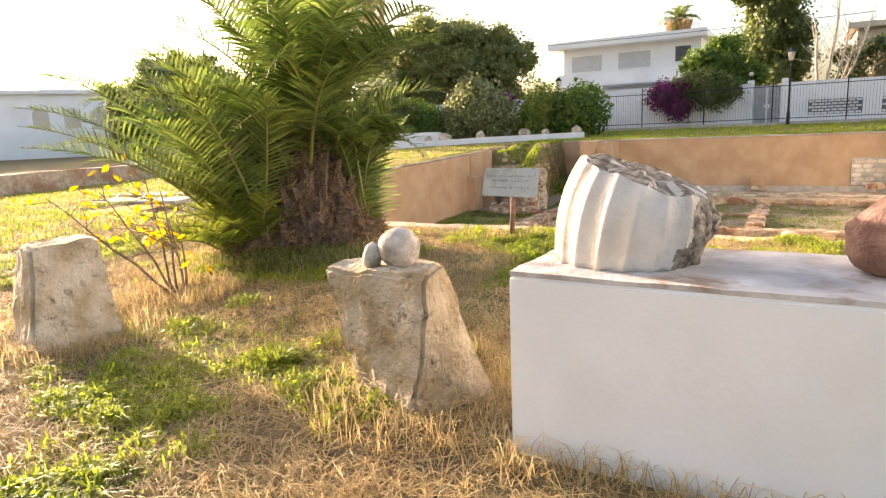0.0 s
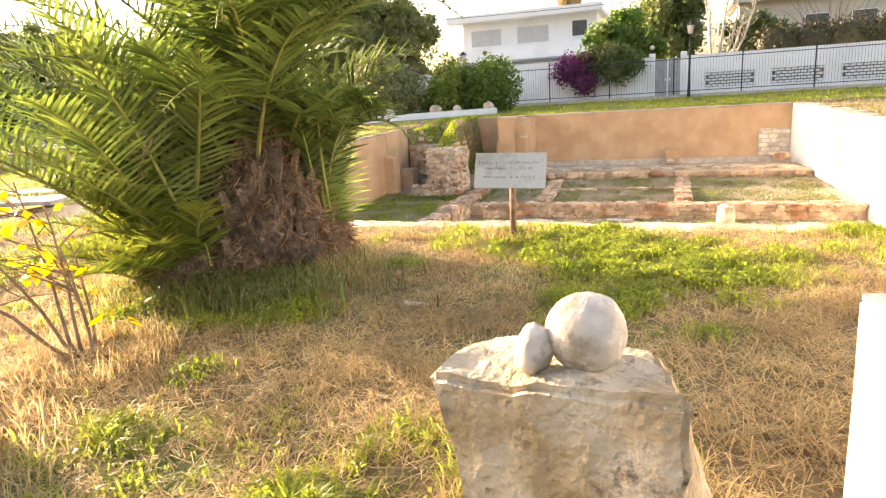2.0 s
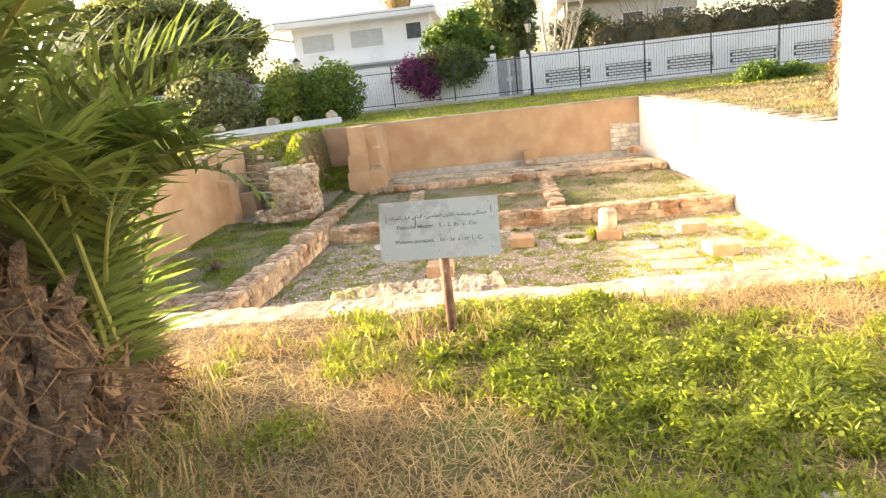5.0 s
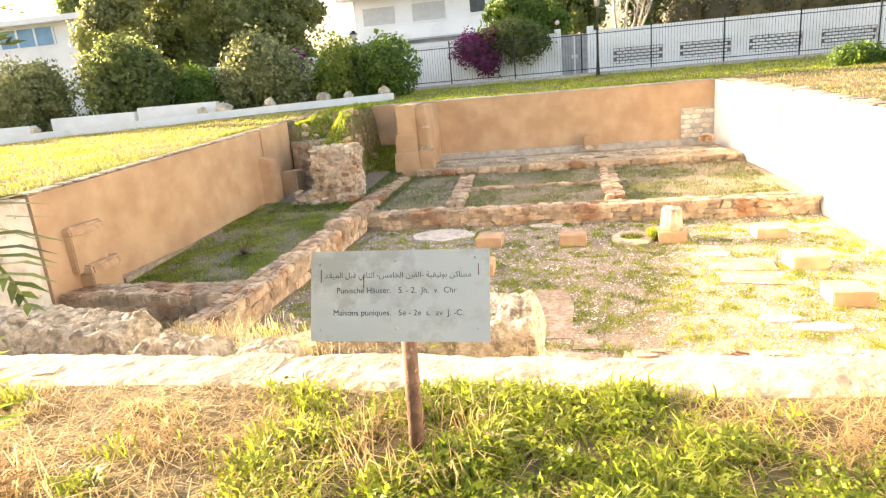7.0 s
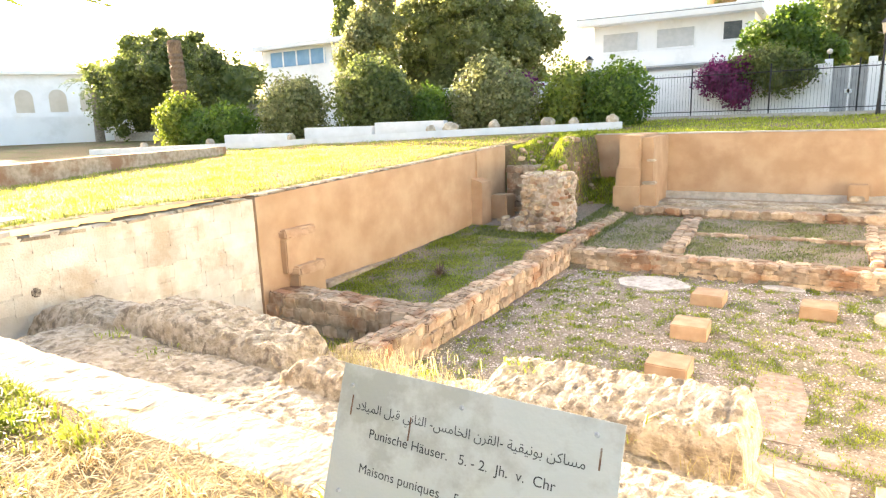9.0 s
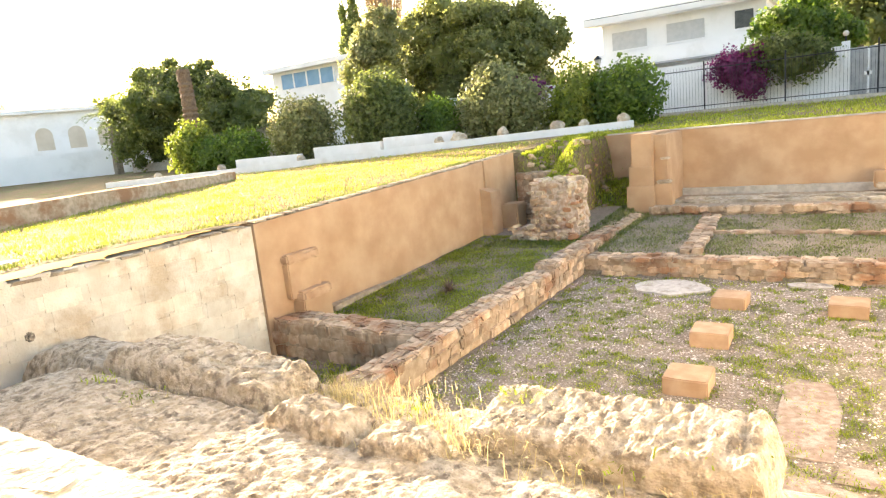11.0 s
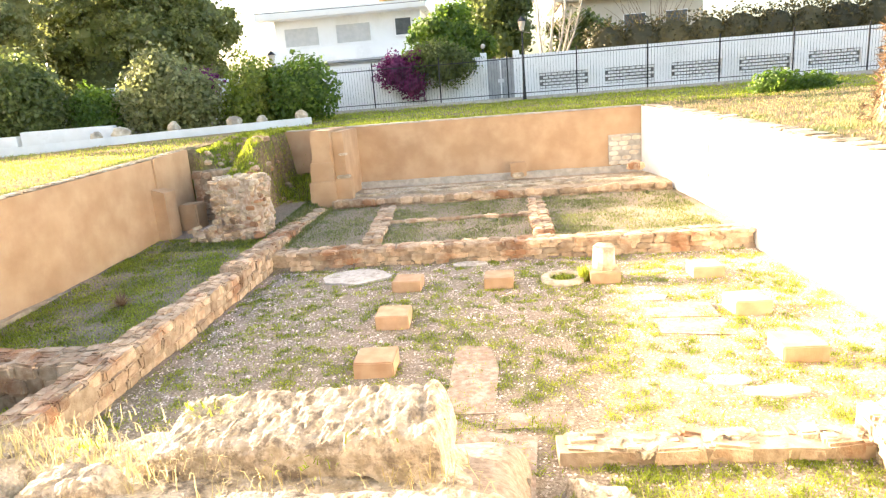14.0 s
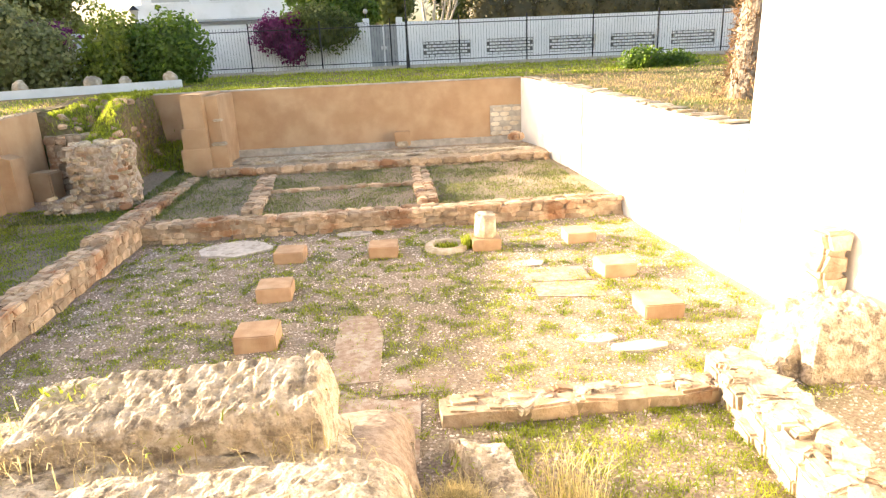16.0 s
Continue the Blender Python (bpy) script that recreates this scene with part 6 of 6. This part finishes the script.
def build_grass():
    g = np.random.default_rng(17)

    def scatter(x0, x1, y0, y1, count, want, height, step=0.15):
        """Places in a rectangle, taken with the likelihood want, at the ground's height."""
        h = field(height, x0, x1, y0, y1, step)
        out, have = [], 0
        while have < count:
            X, Y = g.uniform(x0, x1, 60000), g.uniform(y0, y1, 60000)
            keep = g.random(60000) < want(X, Y)
            X, Y = X[keep], Y[keep]
            out.append(np.stack([X, Y, h(X, Y) - 0.004], 1))
            have += len(X)
        return np.concatenate(out)[:count]

    thick = field(clump, -9.6, 3.9, 0.1, 7.7, 0.05)
    green = field(green_at, -9.6, 3.9, 0.1, 7.7, 0.06)

    def near(X, Y):
        free = ~((X > -1.1) & (X < 3.2) & (Y > 2.3) & (Y < 3.3))
        return free * np.minimum(1.0, 4.6 / np.maximum(1.5, np.hypot(X + 1.5, Y - 1.5)))

    def lawn(name, count, want, *rest):
        P = scatter(-9.5, 3.8, 0.2, 7.6, count, want, land, 0.12)
        tufts(name, P, *rest, grow=0.55 + 0.8 * thick(P[:, 0], P[:, 1]))

    lawn("dry_grass", 125000, lambda X, Y: near(X, Y) * (0.12 + thick(X, Y)) * (1.05 - 0.85 * green(X, Y)), 0.075, 0.0031, M_STRAW, "trampled dry straw-coloured grass", 2.2, 1)
    lawn("green_grass", 95000, lambda X, Y: near(X, Y) * thick(X, Y) * green(X, Y) ** 1.3, 0.085, 0.0055, M_GRASS, "short bright green grass in patches", 1.0, 2)
    # loose straw lying flat
    P = scatter(-7.5, 3.0, 0.6, 7.4, 34000, lambda X, Y: near(X, Y) * (1.0 - 0.7 * green(X, Y)), land)
    n = len(P)
    a, ln = g.uniform(0, 6.283, n), g.uniform(0.05, 0.2, n)
    P = P + np.array([0, 0, 1.0]) * g.uniform(0.012, 0.045, n)[:, None]
    t = np.stack([np.cos(a), np.sin(a), g.normal(size=n) * 0.12], 1) * (ln / 2)[:, None]
    b = np.stack([-np.sin(a), np.cos(a), g.normal(size=n) * 0.3], 1) * 0.0024
    V = np.stack([P - t - b, P - t + b, P + t + b * 0.6, P + t - b * 0.6], 1).reshape(-1, 3)
    tagged(sheet("straw_litter", V, np.arange(4 * n).reshape(-1, 4), M_STRAW), "flattened loose straw on the ground", "straw", kind="stuff")
    # low clover leaves
    P = scatter(-9.5, 3.8, 0.2, 7.6, 30000, lambda X, Y: near(X, Y) * thick(X, Y) ** 2 * green(X, Y) ** 2, land)
    n = len(P)
    a = g.uniform(0, 6.28, n)
    P = P + np.array([0, 0, 1.0]) * g.uniform(0.02, 0.085, n)[:, None]
    k = g.uniform(0.008, 0.018, n)[:, None]
    t = unit(np.stack([np.cos(a), np.sin(a), g.normal(size=n) * 0.4], 1))
    b = unit(np.cross(unit(g.normal(size=(n, 3)) * 0.5 + np.array([0, 0, 1])), t))
    V = np.stack([P - t * k, P + b * k * 0.8, P + t * k, P - b * k * 0.8], 1).reshape(-1, 3)
    tagged(sheet("clover", V, np.arange(4 * n).reshape(-1, 4), M_GRASS), "low clover and weed leaves among the grass", "clover", kind="stuff")
    # tall dry grass round stones and palm
    ring = []
    for cx, cy, r, k in ((-1.65, 2.75, 0.5, 1200), (-4.7, 2.55, 0.55, 900), (-5.15, 5.65, 0.95, 2800), (-4.84, 3.74, 0.35, 900), (6.3, 21.2, 0.9, 800), (-3.03, 7.1, 0.25, 250)):
        a, rr = g.uniform(0, 6.28, k), r * g.uniform(0.75, 1.35, k)
        ring += [(x, y, land(x, y)) for x, y in zip(cx + rr * np.cos(a), cy + rr * np.sin(a)) if not (-1.1 < x < 3.2 and 2.3 < y < 3.3)]
    ring += [(x, 2.34 + 0.06 * (x + 1.05) - abs(g.normal()) * 0.09, land(x, 2.3)) for x in g.uniform(-1.05, 3.0, 1100)]
    tufts("tall_dry_grass", np.array(ring), 0.17, 0.0028, M_STRAW, "taller dry grass round stones and palm", 1.0, 4)
    foot = np.stack([-4.75 + 0.45 * g.normal(size=2600), 5.15 + 0.3 * g.normal(size=2600), np.zeros(2600)], 1)
    foot[:, 2] = [land(x, y) for x, y in foot[:, :2]]
    tufts("palm_foot_weeds", foot, 0.20, 0.006, M_WEED, "rank green weeds at the palm's foot", 0.9, 33)
    # far turf

    def outside(X, Y):
        return 1.0 - ((X > np.interp(Y, [8, 15.1, 26.5, 30.7], [-13.6, -13.1, -12.8, -12.7])) & (X < np.interp(Y, [8, 15, 21.5, 28.8, 30.7], [4.45, 4.3, 4.1, 3.75, 3.45])) & (Y > 7.5) & (Y < 31.15))

    far = field(lambda x, y: max(0.05, min(1, 0.45 + 0.9 * noise.noise((x * 0.6, y * 1.1, 31)) + 0.7 * noise.noise((x * 2.2, y * 2.2, 32)))), -34, 16, 6, 42, 0.2)
    west = lambda X, Y: outside(X, Y) * np.minimum(1, 14 / np.hypot(X + 4, Y - 8))
    tufts("bank_grass", scatter(-34, -12.6, 6, 31, 34000, lambda X, Y: west(X, Y) * far(X, Y), land, 0.3), 0.10, 0.010, M_GRASS, "short sunlit green turf west of the pit", 0.9, 5)
    tufts("bank_straw", scatter(-34, -12.6, 6, 31, 42000, lambda X, Y: west(X, Y) * (1.05 - far(X, Y)), land, 0.3), 0.08, 0.008, M_STRAW, "dry streaks in the turf west of the pit", 1.4, 25)
    open_lawn = field(lambda x, y: max(0.05, min(1, 0.5 + 0.9 * noise.noise((x * 0.6, y * 0.9, 31)) + 0.7 * noise.noise((x * 2.2, y * 2.2, 32)))), -34, -9.4, -1, 8, 0.2)
    tufts("bank_grass", scatter(-34, -9.5, -0.5, 7.6, 22000, lambda X, Y: np.minimum(1, 9 / np.hypot(X, Y - 2)) * open_lawn(X, Y), land, 0.3), 0.10, 0.009, M_GRASS, "short sunlit green turf beyond the palm", 0.9, 45)
    tufts("bank_straw", scatter(-34, -9.5, -0.5, 7.6, 22000, lambda X, Y: np.minimum(1, 9 / np.hypot(X, Y - 2)) * (1.05 - open_lawn(X, Y)), land, 0.3), 0.09, 0.007, M_STRAW, "dry streaks in the turf beyond the palm", 1.3, 46)
    tufts("bank_grass", scatter(-12, 16, 31.0, 41.2, 24000, lambda X, Y: outside(X, Y) * far(X, Y), land, 0.3), 0.12, 0.012, M_GRASS, "short turf between the pit and the fence", 0.8, 6)
    tufts("bank_grass", scatter(3.6, 15, 17.3, 32, 10000, lambda X, Y: outside(X, Y) * (1.1 - far(X, Y)), land, 0.3), 0.09, 0.011, M_STRAW, "sparse dry turf on the east bank", 1.2, 7)
    tufts("bank_grass", scatter(3.6, 15, 17.3, 32, 5000, lambda X, Y: outside(X, Y) * far(X, Y) ** 2, land, 0.3), 0.09, 0.011, M_WEED, "green tufts on the east bank", 0.9, 27)
    tufts("fringe_grass", np.array([(x, 31.12 + abs(g.normal()) * 0.12, land(x, 31.2)) for x in g.uniform(-10.2, 3.4, 3500)]), 0.12, 0.010, M_GRASS, "grass fringe above the back wall", 0.9, 8)
    tufts("fringe_grass", np.array([(pit_left(y) - 0.36 - abs(g.normal()) * 0.1, y, land(-13, y) + 0.02) for y in g.uniform(8, 26, 2500)]), 0.08, 0.008, M_WEED, "grass fringe above the west wall", 0.9, 9)
    tufts("bank_grass", scatter(-12.2, -9.0, 25.3, 31.2, 13000, lambda X, Y: np.ones(len(X)), bank_height, 0.1), 0.15, 0.011, M_GRASS, "tufty grass on the slipped bank", 0.9, 19)
    tufts("pit_grass", scatter(-11.6, -7.9, 22.6, 28.4, 5200, lambda X, Y: 1.0 - ((X < -9.1) & (Y > 23.4)), lambda x, y: max(bank_height(x, y), floor_height(x, y)), 0.1), 0.10, 0.010, M_WEED, "weedy grass round the foot of the ruin", 1.0, 41)
    # weeds in the pit
    spots = field(lambda x, y: max(0, 0.05 + 0.45 * noise.noise((x * 0.8, y * 0.8, 5)) + 1.2 * noise.noise((x * 2.6, y * 2.6, 6)) + 1.4 * noise.noise((x * 6, y * 6, 7))), -8.1, 3.8, 8.4, 21.7, 0.08)
    lush = field(lambda x, y: max(0.12, min(1, 0.5 + 0.9 * noise.noise((x * 0.9, y * 0.9, 5)) + 0.6 * noise.noise((x * 3.1, y * 3.1, 6)))), -12.4, 3.8, 12, 27.6, 0.12)
    tufts("pit_weeds", scatter(-8.0, 3.7, 12.6, 21.6, 48000, spots, floor_height), 0.055, 0.006, M_GRASS, "scattered weeds on the courtyard gravel", 1.3, 10)
    tufts("pit_grass", scatter(-8.0, 3.3, 22.2, 27.5, 26000, lush, floor_height), 0.06, 0.008, M_WEED, "grass in the rear rooms", 1.2, 11)
    tufts("pit_grass", scatter(-12.3, -8.8, 15.9, 24.0, 26000, lush, floor_height), 0.06, 0.008, M_GRASS, "shaded grass in the narrow strip", 1.2, 12)
    tufts("pit_grass", scatter(-12.3, -8.8, 12.2, 15.1, 4000, lush, floor_height), 0.12, 0.010, M_GRASS, "weeds in the sunken basin", 1.0, 13)
    tufts("pit_weeds", scatter(-1.2, 1.8, 8.5, 13.0, 13000, lambda X, Y: 0.15 + spots(X, Y), floor_height), 0.07, 0.006, M_GRASS, "weeds in the small near room", 1.2, 14)
    # pale gravel
    P = scatter(-8.0, 3.7, 8.6, 21.6, 52000, lambda X, Y: 0.2 + np.maximum(0, 0.7 - spots(X, Y)), floor_height)
    n = len(P)
    k = 0.010 + 0.022 * g.random(n) ** 2
    oct_v = np.array([(1, 0, 0), (0, 1, 0), (-1, 0, 0), (0, -1, 0), (0, 0, 0.7)])
    jit = g.uniform(0.6, 1.3, (n, 5, 1))
    V = (P[:, None, :] + oct_v[None] * jit * k[:, None, None]).reshape(-1, 3)
    i = np.arange(n)[:, None] * 5
    F = np.concatenate([i + [[0, 1, 4]], i + [[1, 2, 4]], i + [[2, 3, 4]], i + [[3, 0, 4]]], 0)
    tagged(sheet("gravel", V, F, M_GRAVEL), "loose pale gravel on the courtyard floor", "gravel", kind="stuff")
    tufts("pit_grass", np.array([(-0.5 + g.normal() * 0.05, 19.6 + g.normal() * 0.05, -2.4) for _ in range(160)]), 0.3, 0.01, M_GRASS, "dark weed tuft beside the well", 0.4, 33)
    tufts("pit_grass", np.array([(-0.95 + g.normal() * 0.12, 19.8 + g.normal() * 0.12, -2.42) for _ in range(260)]), 0.12, 0.009, M_GRASS, "grass growing inside the well ring", 0.6, 34)
    # tall dry stalks on the terrace and in the near room
    stalks = []
    for cx, cy, cz, r, k, hh in ((-5.6, 11.0, -1.25, 0.7, 350, 0.3), (-6.4, 11.6, -1.3, 0.7, 220, 0.3), (-4.9, 11.2, -1.2, 0.35, 150, 0.3), (-2.9, 10.85, -1.3, 0.5, 60, 0.25), (-1.75, 11.0, -2.0, 0.22, 600, 0.35), (-0.7, 11.2, -2.42, 0.35, 220, 0.8), (-4.3, 10.8, -1.3, 0.6, 90, 0.25), (-7.2, 11.5, -1.3, 0.5, 300, 0.3), (-9.0, 10.3, -1.25, 0.5, 250, 0.2), (-8.3, 12.4, -1.9, 0.4, 200, 0.3)):
        for _ in range(k):
            stalks.append((cx + g.normal() * r * 0.5, cy + g.normal() * r * 0.35, cz, hh))
    S = np.array(stalks)
    tufts("dry_stalks", S[S[:, 3] < 0.5, :3], 0.20, 0.005, M_DRYWEED, "dry yellow weeds on the rubble terrace", 0.7, 15)
    tufts("tall_stalks", S[S[:, 3] > 0.5, :3], 0.6, 0.004, M_DRYWEED, "tall thin dry stalks in the near room", 0.45, 16)
    tufts("bright_weeds", np.array([(cx + g.normal() * 0.14, cy + g.normal() * 0.1, cz) for cx, cy, cz in ((-4.9, 11.45, -0.9), (-3.25, 11.2, -1.0), (-3.9, 11.0, -1.15), (-6.0, 11.3, -1.15), (-9.3, 10.25, -1.1), (-8.6, 10.2, -1.15), (-10.1, 10.3, -1.0), (-1.7, 11.5, -2.0), (-10.0, 24.3, -0.2), (-9.3, 24.5, -0.2)) for _ in range(34)]), 0.08, 0.008, M_GRASS, "bright green weeds in the rock cracks", 1.0, 18)


build_grass()
